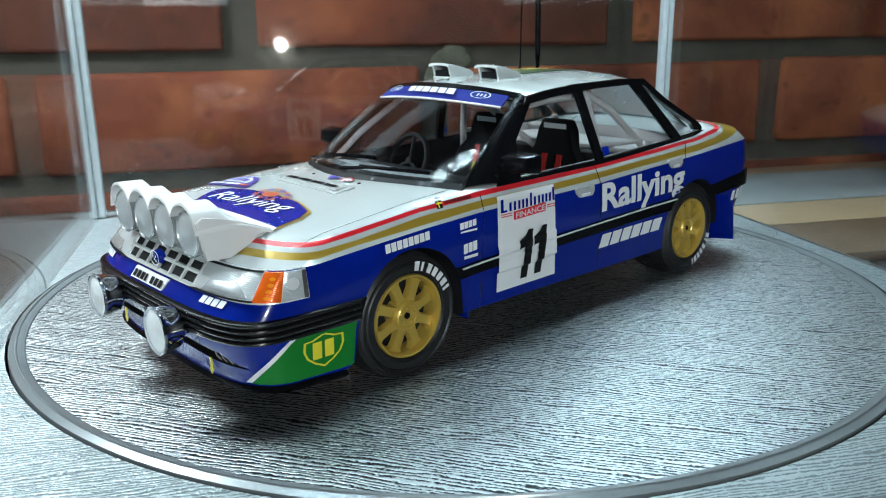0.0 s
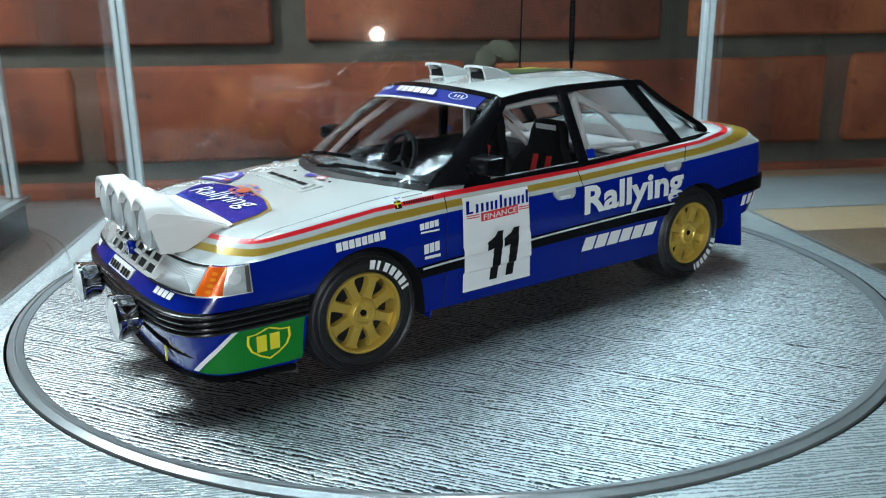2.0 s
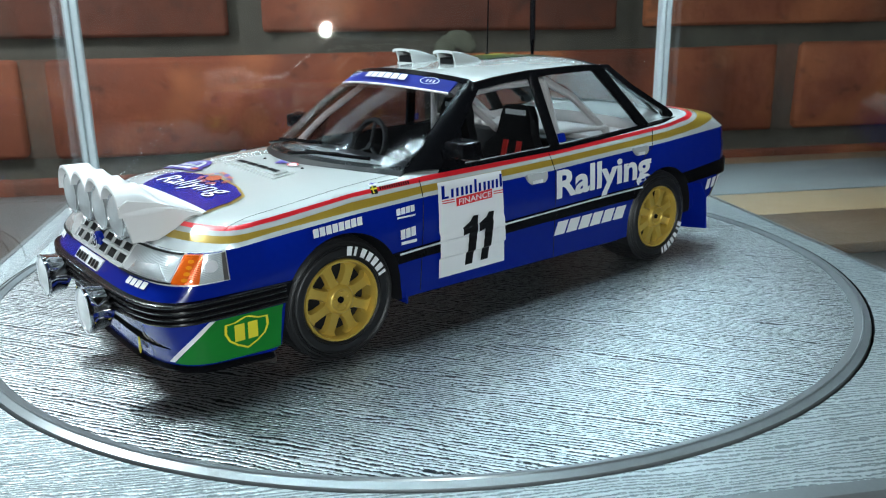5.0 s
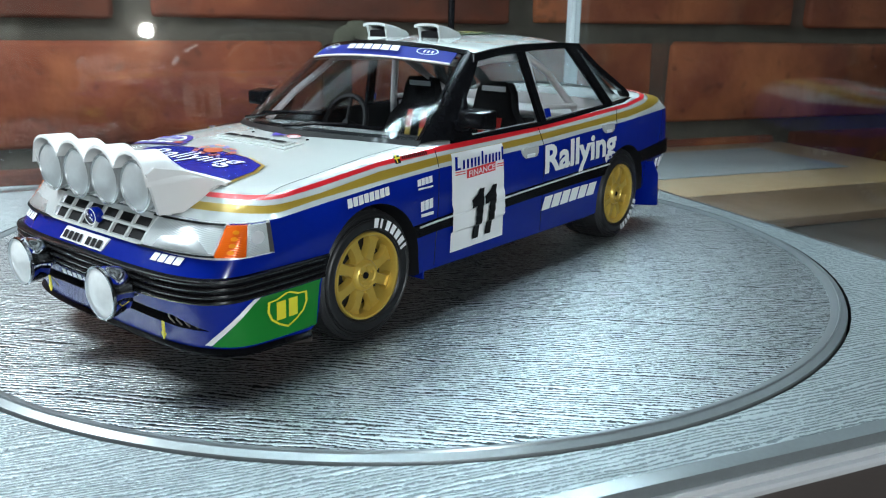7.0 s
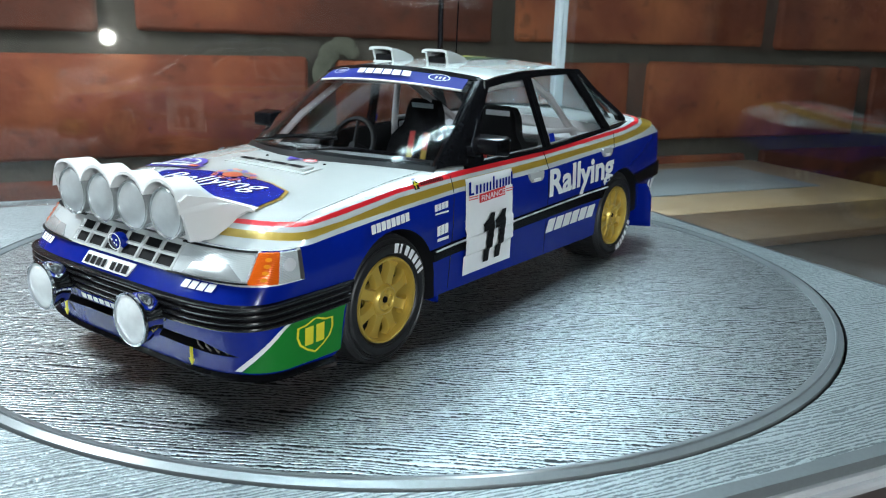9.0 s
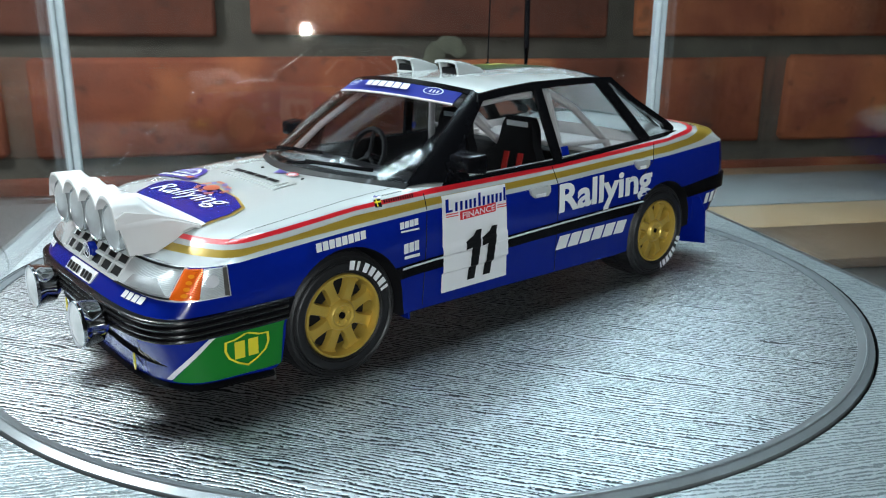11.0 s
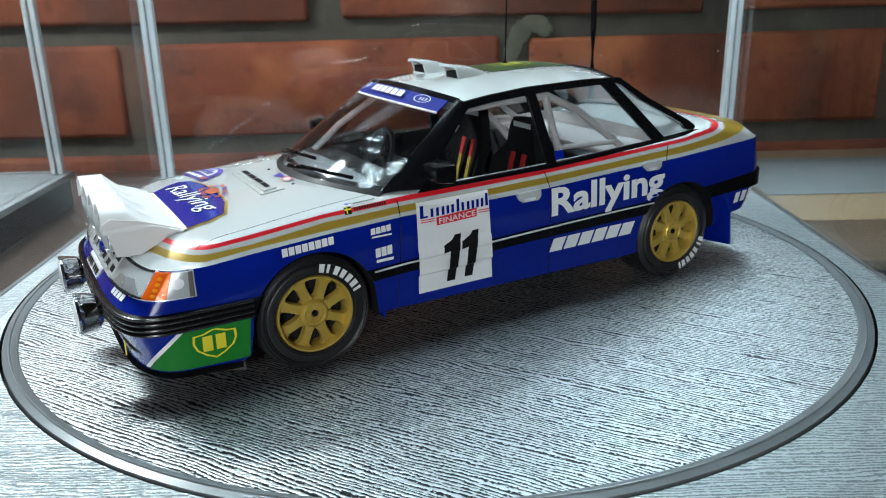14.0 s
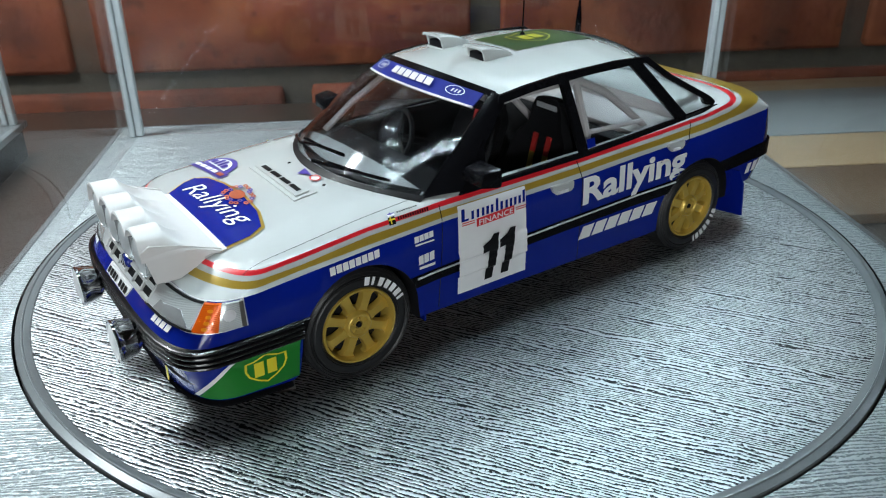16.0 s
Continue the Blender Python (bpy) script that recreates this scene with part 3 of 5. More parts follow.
# rings from the sill up: band, half width, flare share, nose x, tail x, corner depth, lift, roundness of the nose corners
RINGS = [
    ("bottom", 0.0400, 0.8, -0.1190, 0.110, 0.018, -0.0002),
    ("bottom", 0.0421, 1.0, -0.1222, 0.117, 0.019, 0.0010),
    ("strip_low", 0.0426, 1.0, -0.1250, 0.1215, 0.018, -0.0002),
    ("strip_low", 0.0434, 1.0, -0.1266, 0.1235, 0.018, 0.0),
    ("strip_top", 0.0434, 1.0, -0.1268, 0.1235, 0.018, 0.0),
    ("strip_top", 0.0427, 1.0, -0.1258, 0.1224, 0.018, 0.0003),
    ("strip_top", 0.0429, 0.9, -0.1225, 0.1212, 0.017, 0.0050),
    ("blue", 0.0425, 0.5, -0.1178, 0.1192, 0.016, 0.0),
    ("gold_low", 0.0421, 0.3, -0.1155, 0.1120, 0.016, 0.0, 0.95),
    ("gold_top", 0.0416, 0.2, -0.1135, 0.1018, 0.015, 0.0, 0.95),
    ("red_low", 0.0412, 0.15, -0.1118, 0.0985, 0.014, 0.0, 0.95),
    ("red_top", 0.0407, 0.1, -0.1106, 0.0955, 0.014, 0.0, 0.95),
    ("red_top", 0.0396, 0.0, -0.1080, 0.0935, 0.014, 0.0007, 0.95),
]
NS, NE = 72, 28


def outline(w, share, xf, xr, rc, bend=0.52):
    """Plan of one ring: near flank tail to nose, nose, far flank, tail."""
    near, nose, tail = [], [], []
    a, b = xr - rc, xf + rc
    for i in range(NS):
        x = a + (b - a) * i / (NS - 1)
        near.append((x, -(w + share * flare(x))))
    for i in range(1, NE):
        t = -math.pi / 2 + math.pi * i / NE
        e = 0.52
        wf = w + share * flare(b)
        nose.append((b - rc * abs(math.cos(t)) ** bend, math.copysign(wf * abs(math.sin(t)) ** bend, t)))
        wr = w + share * flare(a)
        tail.append((a + rc * abs(math.cos(t)) ** e, math.copysign(wr * abs(math.sin(t)) ** e, -t)))
    far = [(x, -y) for x, y in reversed(near)]
    return near + nose + far + tail


def body_mesh():
    bm = bmesh.new()
    rings = []
    for band, w, share, xf, xr, rc, lift, *bend in RINGS:
        rings.append([bm.verts.new((x, y, ip(x, BAND[band]) + lift)) for x, y in outline(w, share, xf, xr, rc, *bend)])
    base = outline(0.0396, 0.0, -0.1080, 0.0935, 0.014, 0.95)
    for s in (0.93, 0.8, 0.6, 0.35, 0.12):
        ring = []
        for x, y in base:
            xx = x + (1 - s) * 0.016 * (1 if x < 0 else -1) * max(0.0, (abs(x) - 0.085) / 0.02)
            edge, mid = ip(xx, BAND["red_top"]) + 0.0007, ip(xx, BAND["centre"])
            ring.append(bm.verts.new((xx, y * s, edge + (mid - edge) * (1 - s ** 3))))
        rings.append(ring)
    # 0 white, 1 blue, 2 black, 3 gold, 4 red
    paint = [1, 1, 2, 2, 2, 1, 1, 0, 3, 0, 4, 0] + [0] * 6
    n = len(rings[0])
    for (a, b), m in zip(zip(rings, rings[1:]), paint):
        for i in range(n):
            k = (i + 1) % n
            bm.faces.new((a[i], a[k], b[k], b[i])).material_index = m
    f = bm.faces.new(rings[0][::-1])
    f.material_index = 2
    top = rings[-1]
    near, far = top[:NS], top[NS + NE - 1:2 * NS + NE - 1]
    for i in range(NS - 1):
        bm.faces.new((near[i], near[i + 1], far[NS - 2 - i], far[NS - 1 - i]))
    bm.faces.new(top[NS - 1:NS + NE])
    bm.faces.new(top[2 * NS + NE - 2:] + [top[0]])
    return bm


def cut_away(ob, cutters):
    """Cut solids out of a mesh object for good."""
    for c in cutters:
        mod = ob.modifiers.new("cut", "BOOLEAN")
        mod.operation, mod.solver, mod.object = "DIFFERENCE", "EXACT", c
    bpy.context.view_layer.update()
    me = bpy.data.meshes.new_from_object(ob.evaluated_get(bpy.context.evaluated_depsgraph_get()))
    ob.modifiers.clear()
    ob.data = me
    for c in cutters:
        bpy.data.objects.remove(c)
    me.shade_smooth()
    me.set_sharp_from_angle(angle=radians(28))
    return ob


PAINTS = [M_WHITE, M_BLUE, M_BLACK, M_GOLD, M_RED, M_MATT, M_CAGE]
body = part("body", body_mesh(), PAINTS, car, "glossy blue and white body shell with gold and red stripes")


def arch_polygon(cx):
    pts = [(cx + 0.0195 * math.cos(math.radians(a)), 0.0186 + 0.0190 * math.sin(math.radians(a))) for a in range(0, 181, 9)]
    s = 0.0227 if cx < 0 else 0.0195
    return [(cx + (0.0222 if cx < 0 else 0.0185), 0.0)] + pts + [(cx - s, 0.0)]


cutters = []
for cx in (-HUB_X, HUB_X):
    for s in (-1, 1):
        bm = bmesh.new()
        prism(bm, arch_polygon(cx), lambda a, b, d, s=s: (a, s * (0.0245 + d), b), 0.03, 5)
        cutters.append(link("cutter", bm, PAINTS, smooth=0))
for lining, poly in ((5, [(-0.0455, 0.075), (-0.044, 0.040), (-0.036, 0.0165), (0.0302, 0.0165), (0.0302, 0.075)]), (6, [(0.030, 0.075), (0.030, 0.0164), (0.040, 0.0164), (0.046, 0.036), (0.066, 0.040), (0.068, 0.075)])):
    bm = bmesh.new()
    prism(bm, poly, lambda a, b, d: (a, -0.0375 + d, b), 0.075, lining)
    cutters.append(link("cutter", bm, PAINTS, smooth=0))
# intake slot across the front apron
bm = bmesh.new()
slot = [(-0.0388, 0.0158), (-0.0300, 0.0186), (-0.0150, 0.0191), (0.0150, 0.0191), (0.0300, 0.0186), (0.0388, 0.0158), (0.0320, 0.0157), (0.0150, 0.0166), (-0.0150, 0.0166), (-0.0320, 0.0157)]
prism(bm, slot, lambda a, b, d: (-0.1300 + d, a, b), 0.020, 5)
cutters.append(link("cutter", bm, PAINTS, smooth=0))
cut_away(body, cutters)
bpy.context.view_layer.update()
SKIN = BVHTree.FromObject(body, bpy.context.evaluated_depsgraph_get())


def on_flank(x, z, off=0.00025):
    hit = SKIN.ray_cast(Vector((x, -0.09, z)), Vector((0, 1, 0)))
    return Vector((x, hit[0].y - off, z)) if hit[0] else Vector((x, -0.0427 - off, z))


def on_top(x, y, off=0.00025):
    hit = SKIN.ray_cast(Vector((x, y, 0.12)), Vector((0, 0, -1)))
    return Vector((x, y, hit[0].z + off)) if hit[0] else Vector((x, y, 0.05 + off))


def on_nose(y, z, off=0.00025):
    hit = SKIN.ray_cast(Vector((-0.2, y, z)), Vector((1, 0, 0)))
    return Vector((hit[0].x - off, y, z)) if hit[0] else Vector((-0.125 - off, y, z))


def decal(name, a0, a1, b0, b1, place, mat, parent=None, label="", off=0.00025, n=(12, 6), warp=None):
    """A patch laid on the skin over a rectangle; warp bends its outline."""
    bm = bmesh.new()
    rows = []
    for j in range(n[1] + 1):
        row = []
        for i in range(n[0] + 1):
            s, t = i / n[0], j / n[1]
            a, b = (a0 + (a1 - a0) * s, b0 + (b1 - b0) * t) if warp is None else warp(s, t)
            row.append(bm.verts.new(place(a, b, off)))
        rows.append(row)
    for j in range(n[1]):
        for i in range(n[0]):
            bm.faces.new((rows[j][i], rows[j][i + 1], rows[j + 1][i + 1], rows[j + 1][i]))
    return part(name, bm, mat, parent or car, label)


def poly_decal(name, poly, place, mat, parent=None, label="", off=0.0003):
    """A flat outline laid on the skin."""
    bm = bmesh.new()
    f = bm.faces.new([bm.verts.new((a, b, 0)) for a, b in poly])
    bmesh.ops.triangulate(bm, faces=[f])
    bmesh.ops.subdivide_edges(bm, edges=list(bm.edges), cuts=2, use_grid_fill=True)
    for v in bm.verts:
        v.co = place(v.co.x, v.co.y, off)
    return part(name, bm, mat, parent or car, label)


def lettering(name, text, a0, a1, b0, b1, place, mat, parent=None, label="", off=0.0005, bold=0.012, slant=0.0, frame_fn=None):
    """Lettering laid on the skin, fitted to a rectangle."""
    cu = bpy.data.curves.new("lettering", "FONT")
    cu.body, cu.offset, cu.shear, cu.resolution_u = text, bold, slant, 3
    tmp = bpy.data.objects.new("lettering", cu)
    scene.collection.objects.link(tmp)
    bpy.context.view_layer.update()
    me = bpy.data.meshes.new_from_object(tmp.evaluated_get(bpy.context.evaluated_depsgraph_get()))
    bpy.data.objects.remove(tmp)
    bm = bmesh.new()
    bm.from_mesh(me)
    xs, ys = [v.co.x for v in bm.verts], [v.co.y for v in bm.verts]
    x0, x1, y0, y1 = min(xs), max(xs), min(ys), max(ys)
    for axis, lo, hi, n in ((1, y0, y1, 14), (0, x0, x1, 16)):
        for k in range(1, n):
            co, no = [0, 0, 0], [0, 0, 0]
            co[axis], no[axis] = lo + (hi - lo) * k / n, 1
            bmesh.ops.bisect_plane(bm, geom=list(bm.verts) + list(bm.edges) + list(bm.faces), plane_co=co, plane_no=no)
    for v in bm.verts:
        s, t = (v.co.x - x0) / (x1 - x0), (v.co.y - y0) / (y1 - y0)
        if frame_fn:
            v.co = place(*frame_fn(s, t), off)
        else:
            v.co = place(a0 + (a1 - a0) * s, b0 + (b1 - b0) * t, off)
    ob = part(name, bm, mat, parent or car, label, smooth=0)
    return ob


def bars(name, count, a0, a1, b0, b1, place, mat, parent=None, label="", off=0.0005, gap=0.22, lean=0.0, rows=1, frame_fn=None):
    """A row of plain blocks in place of a trade name, each a mesh of its own."""
    w = 1.0 / count
    for r in range(rows):
        t0, t1 = r / rows + (0.12 if rows > 1 else 0), (r + 1) / rows - (0.12 if rows > 1 else 0)
        for k in range(count):
            bm = bmesh.new()
            s0, s1 = k * w, (k + 1 - gap) * w
            vs = []
            for s, t in ((s0, t0), (s1, t0), (s1, t1), (s0, t1)):
                s2 = s + lean * (t - 0.5)
                ab = frame_fn(s2, t) if frame_fn else (a0 + (a1 - a0) * s2, b0 + (b1 - b0) * t)
                vs.append(bm.verts.new(place(*ab, off)))
            bm.faces.new(vs)
            part(name, bm, mat, parent or car, label, smooth=0)


# ---- wheels ----
def wheel(cx, s):
    """A gold eight-spoke wheel with a treaded tyre; s is -1 on the near flank."""
    m = Matrix.Translation((cx, s * 0.0332, HUB_Z)) @ Matrix.Rotation(math.radians(90), 4, "X")
    if s > 0:
        m = Matrix.Translation((cx, s * 0.0332, HUB_Z)) @ Matrix.Rotation(math.radians(-90), 4, "X")
    hub = part("wheel", lathe(bmesh.new(), [(0.0, -0.003), (0.010, -0.003), (0.010, 0.0035), (0.0, 0.0035)], m, 32), M_MATT, car, "gold eight-spoke wheel with a lettered black tyre")
    R = TYRE_R
    prof = [(0.0118, -0.0085), (0.0150, -0.0090), (R - 0.0012, -0.0084), (R - 0.0002, -0.0070), (R, -0.0045), (R, 0.0045), (R - 0.0002, 0.0070), (R - 0.0005, 0.0078), (R - 0.0012, 0.0084), (R - 0.0014, 0.0083), (R - 0.0020, 0.0088), (R - 0.0023, 0.0086), (R - 0.0026, 0.0091), (R - 0.0029, 0.0088), (R - 0.0032, 0.0092), (0.0145, 0.0093), (0.0129, 0.0092), (0.0127, 0.0088), (0.0125, 0.0090), (0.0122, 0.0087), (0.0119, 0.0082), (0.0117, 0.0), (0.0117, -0.0080)]
    bm = bmesh.new()
    lathe(bm, prof, m, 72, close=True)
    part("tyre", bm, M_RUBBER, hub, "black rubber tyre with a blocked tread")
    bm = bmesh.new()
    for i in range(60):
        a = 2 * math.pi * i / 60
        for h0, h1, ph in ((-0.0078, -0.0030, 0.0), (-0.0024, 0.0024, 0.5), (0.0030, 0.0078, 0.0)):
            q = m @ Matrix.Rotation(a + ph * math.pi / 30, 4, "Z")
            drop = 0.0006 if abs(h0 + h1) > 0.002 else 0.0
            vs = [bm.verts.new(q @ Vector((r - drop * (abs(h) > 0.005), y, h))) for r, y, h in ((R - 0.0004, -0.0006, h0), (R - 0.0004, 0.0006, h0), (R - 0.0004, 0.0006, h1), (R - 0.0004, -0.0006, h1), (R + 0.0003, -0.0005, h0), (R + 0.0003, 0.0005, h0), (R + 0.0003, 0.0005, h1), (R + 0.0003, -0.0005, h1))]
            for f in ((4, 5, 6, 7), (0, 1, 5, 4), (1, 2, 6, 5), (2, 3, 7, 6), (3, 0, 4, 7)):
                bm.faces.new([vs[k] for k in f])
    part("tread", bm, M_RUBBER, hub, "rows of small tread blocks", smooth=0)
    bm = bmesh.new()
    lathe(bm, [(0.0119, -0.006), (0.0119, 0.0084), (0.0117, 0.0090), (0.0112, 0.0090), (0.0108, 0.0082), (0.0106, 0.0060), (0.0106, -0.006)], m, 64, close=True)
    part("rim", bm, M_RIMGOLD, hub, "gold rim lip")
    bm = bmesh.new()
    for i in range(8):
        q = m @ Matrix.Rotation(2 * math.pi * (i + 0.5) / 8, 4, "Z")
        sec = [(0.0032, 0.0012, 0.0072), (0.0047, 0.0019, 0.0075), (0.0054, 0.0015, 0.0076), (0.0080, 0.00150, 0.0076), (0.0095, 0.0017, 0.0074), (0.0102, 0.0026, 0.0072), (0.0110, 0.0040, 0.0068)]
        rings = []
        for r, w, h in sec:
            rings.append([bm.verts.new(q @ Vector(p)) for p in ((r, -w, h - 0.0022), (r, -w, h - 0.0006), (r, -w * 0.82, h), (r, w * 0.82, h), (r, w, h - 0.0006), (r, w, h - 0.0022))])
        for a, b in zip(rings, rings[1:]):
            for k in range(6):
                bm.faces.new((a[k], a[(k + 1) % 6], b[(k + 1) % 6], b[k]))
    part("spokes", bm, M_RIMGOLD, hub, "eight gold spokes", smooth=45)
    bm = bmesh.new()
    lathe(bm, [(0.0, 0.0010), (0.0045, 0.0010), (0.0045, 0.0072), (0.0042, 0.0077), (0.0039, 0.0083), (0.0035, 0.0086), (0.0031, 0.0085), (0.0028, 0.0081), (0.0012, 0.0080), (0.0009, 0.0072), (0.0, 0.0072)], m, 40)
    for i in range(5):
        a = 2 * math.pi * i / 5 + 0.3
        lathe(bm, [(0.0, 0.0079), (0.00038, 0.0079), (0.00038, 0.0085), (0.0, 0.0086)], m @ Matrix.Translation((0.0022 * math.cos(a), 0.0022 * math.sin(a), 0)), 6)
    part("hub_cap", bm, M_RIMGOLD, hub, "gold hub with five nuts")
    bm = bmesh.new()
    lathe(bm, [(0.0, 0.0074), (0.00085, 0.0074), (0.00085, 0.0081), (0.0, 0.0081)], m, 16)
    part("hub_bore", bm, M_DARK, hub)
    bm = bmesh.new()
    lathe(bm, [(0.0030, -0.001), (0.0098, -0.001), (0.0098, 0.0008), (0.0030, 0.0008)], m, 40, close=True)
    part("brake_disc", bm, M_STEEL, hub, "steel brake disc")
    # raised white marks on the sidewall, plain blocks on an arc
    mid = 50.0 if cx < 0 else -50.0
    for k in range(7):
        bm = bmesh.new()
        a0 = math.radians(mid + 33 - k * 9.6)
        a1 = a0 - math.radians(6.6 if k not in (1, 6) else 3.6)
        vs = [bm.verts.new(m @ Vector((r * math.cos(a), r * math.sin(a) * (1 if s < 0 else -1), 0.00945))) for a in (a0, (a0 + a1) / 2, a1) for r in (0.0130, 0.0156)]
        bm.faces.new((vs[0], vs[1], vs[3], vs[2]))
        bm.faces.new((vs[2], vs[3], vs[5], vs[4]))
        part("sidewall_mark", bm, M_DECAL, hub, smooth=0)
    return hub


for cx in (-HUB_X, HUB_X):
    for s in (-1, 1):
        wheel(cx, s)
bm = bmesh.new()
for cx in (-HUB_X, HUB_X):
    tube(bm, [(cx, -0.031, HUB_Z), (cx, 0.031, HUB_Z)], 0.0022, 8)
box(bm, -0.09, 0.09, -0.014, 0.014, 0.010, 0.0130, 0.001)
part("underbody", bm, M_MATT, car, "black axles and underbody")

# ---- cabin top ----
def side_y(z):
    return 0.0404 - (z - 0.0500) * (0.0404 - 0.0326) / 0.0245


def side_panel(name, poly, mat, s, out=0.0, thick=0.0008, label="", parent=None):
    """A flat piece in the slope of the cabin side, from (x, z)."""
    bm = bmesh.new()
    prism(bm, poly, lambda a, b, d: (a, s * (side_y(b) + out - d), b), thick)
    return part(name, bm, mat, parent or car, label, smooth=0)


RAIL = [(-0.0150, 0.0315, 0.0737), (0.0, 0.0324, 0.0750), (0.018, 0.0326, 0.0758), (0.034, 0.0321, 0.0760), (0.0470, 0.0308, 0.0754), (0.0510, 0.0300, 0.0750)]


def rail(x):
    return ip(x, [(a, b) for a, b, c in RAIL]), ip(x, [(a, c) for a, b, c in RAIL])


def roof_fn(s, t):
    """s runs nose to tail, t near to far."""
    k = 2 * t - 1
    x0 = -0.0150 - 0.0050 * (1 - k * k)
    x1 = 0.0500 + 0.0035 * (1 - k * k)
    x = x0 + (x1 - x0) * s
    y, z = rail(min(max(x, -0.0150), 0.0510))
    z += 0.0028 * (1 - abs(k) ** 2.4) - 0.0010 * (max(0.0, 1 - s * 9) ** 2 + max(0.0, 1 - (1 - s) * 9) ** 2)
    return Vector((x, y * k, z)), Vector((0, 0.25 * k, 1))


bm = bmesh.new()
grid_patch(bm, roof_fn, 28, 24, 0.0010)
roof = part("roof", bm, M_WHITE, car, "glossy white roof panel")


def ws_fn(s, t):
    """s bottom to top, t near to far."""
    k = 2 * t - 1
    low = Vector((-0.0470 - 0.0148 * (1 - abs(k) ** 2.2), 0.0385 * k, 0.0500 + 0.0012 * (1 - k * k)))
    high = Vector((-0.0156 - 0.0050 * (1 - k * k), 0.0312 * k, 0.0738 + 0.0022 * (1 - k * k)))
    p = low.lerp(high, s)
    p += Vector((-0.4, 0, 0.9)) * 0.0012 * math.sin(math.pi * s)
    return p, Vector((-0.5, 0.2 * k, 0.8))


def rw_fn(s, t):
    k = 2 * t - 1
    low = Vector((0.0815 + 0.0060 * (1 - k * k), 0.0325 * k, 0.0555 + 0.0016 * (1 - k * k)))
    high = Vector((0.0515 + 0.0035 * (1 - k * k), 0.0296 * k, 0.0744 + 0.0026 * (1 - k * k)))
    return low.lerp(high, s), Vector((0.5, 0.2 * k, 0.8))


bm = bmesh.new()
grid_patch(bm, ws_fn, 16, 20, 0.0006)
windscreen = part("windscreen", bm, M_SCREEN, car, "clear raked windscreen")
windscreen.visible_shadow = False
bm = bmesh.new()
grid_patch(bm, rw_fn, 10, 16, 0.0006)
rear_window = part("rear_window", bm, M_GLASS, car, "clear rear window")
rear_window.visible_shadow = False


def strip_on(fn, s0, s1, t0, t1, name, mat, parent, off, label="", nu=2, nv=20, thick=0.0005):
    bm = bmesh.new()

    def g(s, t):
        p, n = fn(s0 + (s1 - s0) * s, t0 + (t1 - t0) * t)
        n = Vector(n).normalized()
        return p + off * n, n
    grid_patch(bm, g, nu, nv, thick)
    return part(name, bm, mat, parent, label)


# black surrounds of the windscreen and rear window
strip_on(ws_fn, -0.04, 0.018, 0.0, 1.0, "cowl_panel", M_DBLACK, windscreen, 0.0005, "black scuttle panel")
strip_on(ws_fn, 0.03, 0.09, 0.03, 0.97, "scuttle_tray", M_DBLACK, windscreen, -0.0014, "matt black scuttle under the glass", nu=8)
strip_on(ws_fn, 0.965, 1.02, 0.0, 1.0, "top_seal", M_BLACK, windscreen, 0.0004)
strip_on(rw_fn, 0.0, 0.07, 0.0, 1.0, "bottom_seal", M_BLACK, rear_window, 0.0004)
strip_on(rw_fn, 0.93, 1.0, 0.0, 1.0, "top_seal", M_BLACK, rear_window, 0.0004)
for t0, t1 in ((0.0, 0.07), (0.93, 1.0)):
    strip_on(rw_fn, 0.0, 1.0, t0, t1, "side_seal", M_BLACK, rear_window, 0.0004, nu=8, nv=2)
strip_on(ws_fn, 0.83, 0.965, 0.045, 0.955, "sun_strip", M_BLUEDECAL, windscreen, 0.0003, "blue sun strip with white marks")
strip_on(ws_fn, 0.815, 0.83, 0.045, 0.955, "sun_strip_edge", M_CAGE, windscreen, 0.0003)


def on_ws(a, b, off):
    p, n = ws_fn(b, a)
    return p + (off + 0.0008) * Vector(n).normalized()


bars("sun_strip_mark", 6, 0.665, 0.315, 0.868, 0.934, on_ws, M_CAGE, windscreen, "white blocks", lean=-0.05, gap=0.16)


def ellipse(name, ca, cb, ra, rb, place, mat, parent=None, off=0.0006, n=24, r0=0.0, label=""):
    bm = bmesh.new()
    outer = [bm.verts.new(place(ca + ra * math.cos(2 * math.pi * i / n), cb + rb * math.sin(2 * math.pi * i / n), off)) for i in range(n)]
    if r0 > 0:
        inner = [bm.verts.new(place(ca + r0 * ra * math.cos(2 * math.pi * i / n), cb + r0 * rb * math.sin(2 * math.pi * i / n), off)) for i in range(n)]
        for i in range(n):
            bm.faces.new((outer[i], outer[(i + 1) % n], inner[(i + 1) % n], inner[i]))
    else:
        bm.faces.new(outer)
    return part(name, bm, mat, parent or car, label, smooth=0)


for c in (0.17, 0.80):
    ellipse("sun_strip_badge", c, 0.898, 0.055, 0.042, on_ws, M_DECAL, windscreen, r0=0.90)
    bars("sun_strip_badge_mark", 3, c - 0.03, c + 0.03, 0.882, 0.914, on_ws, M_CAGE, windscreen, gap=0.5)

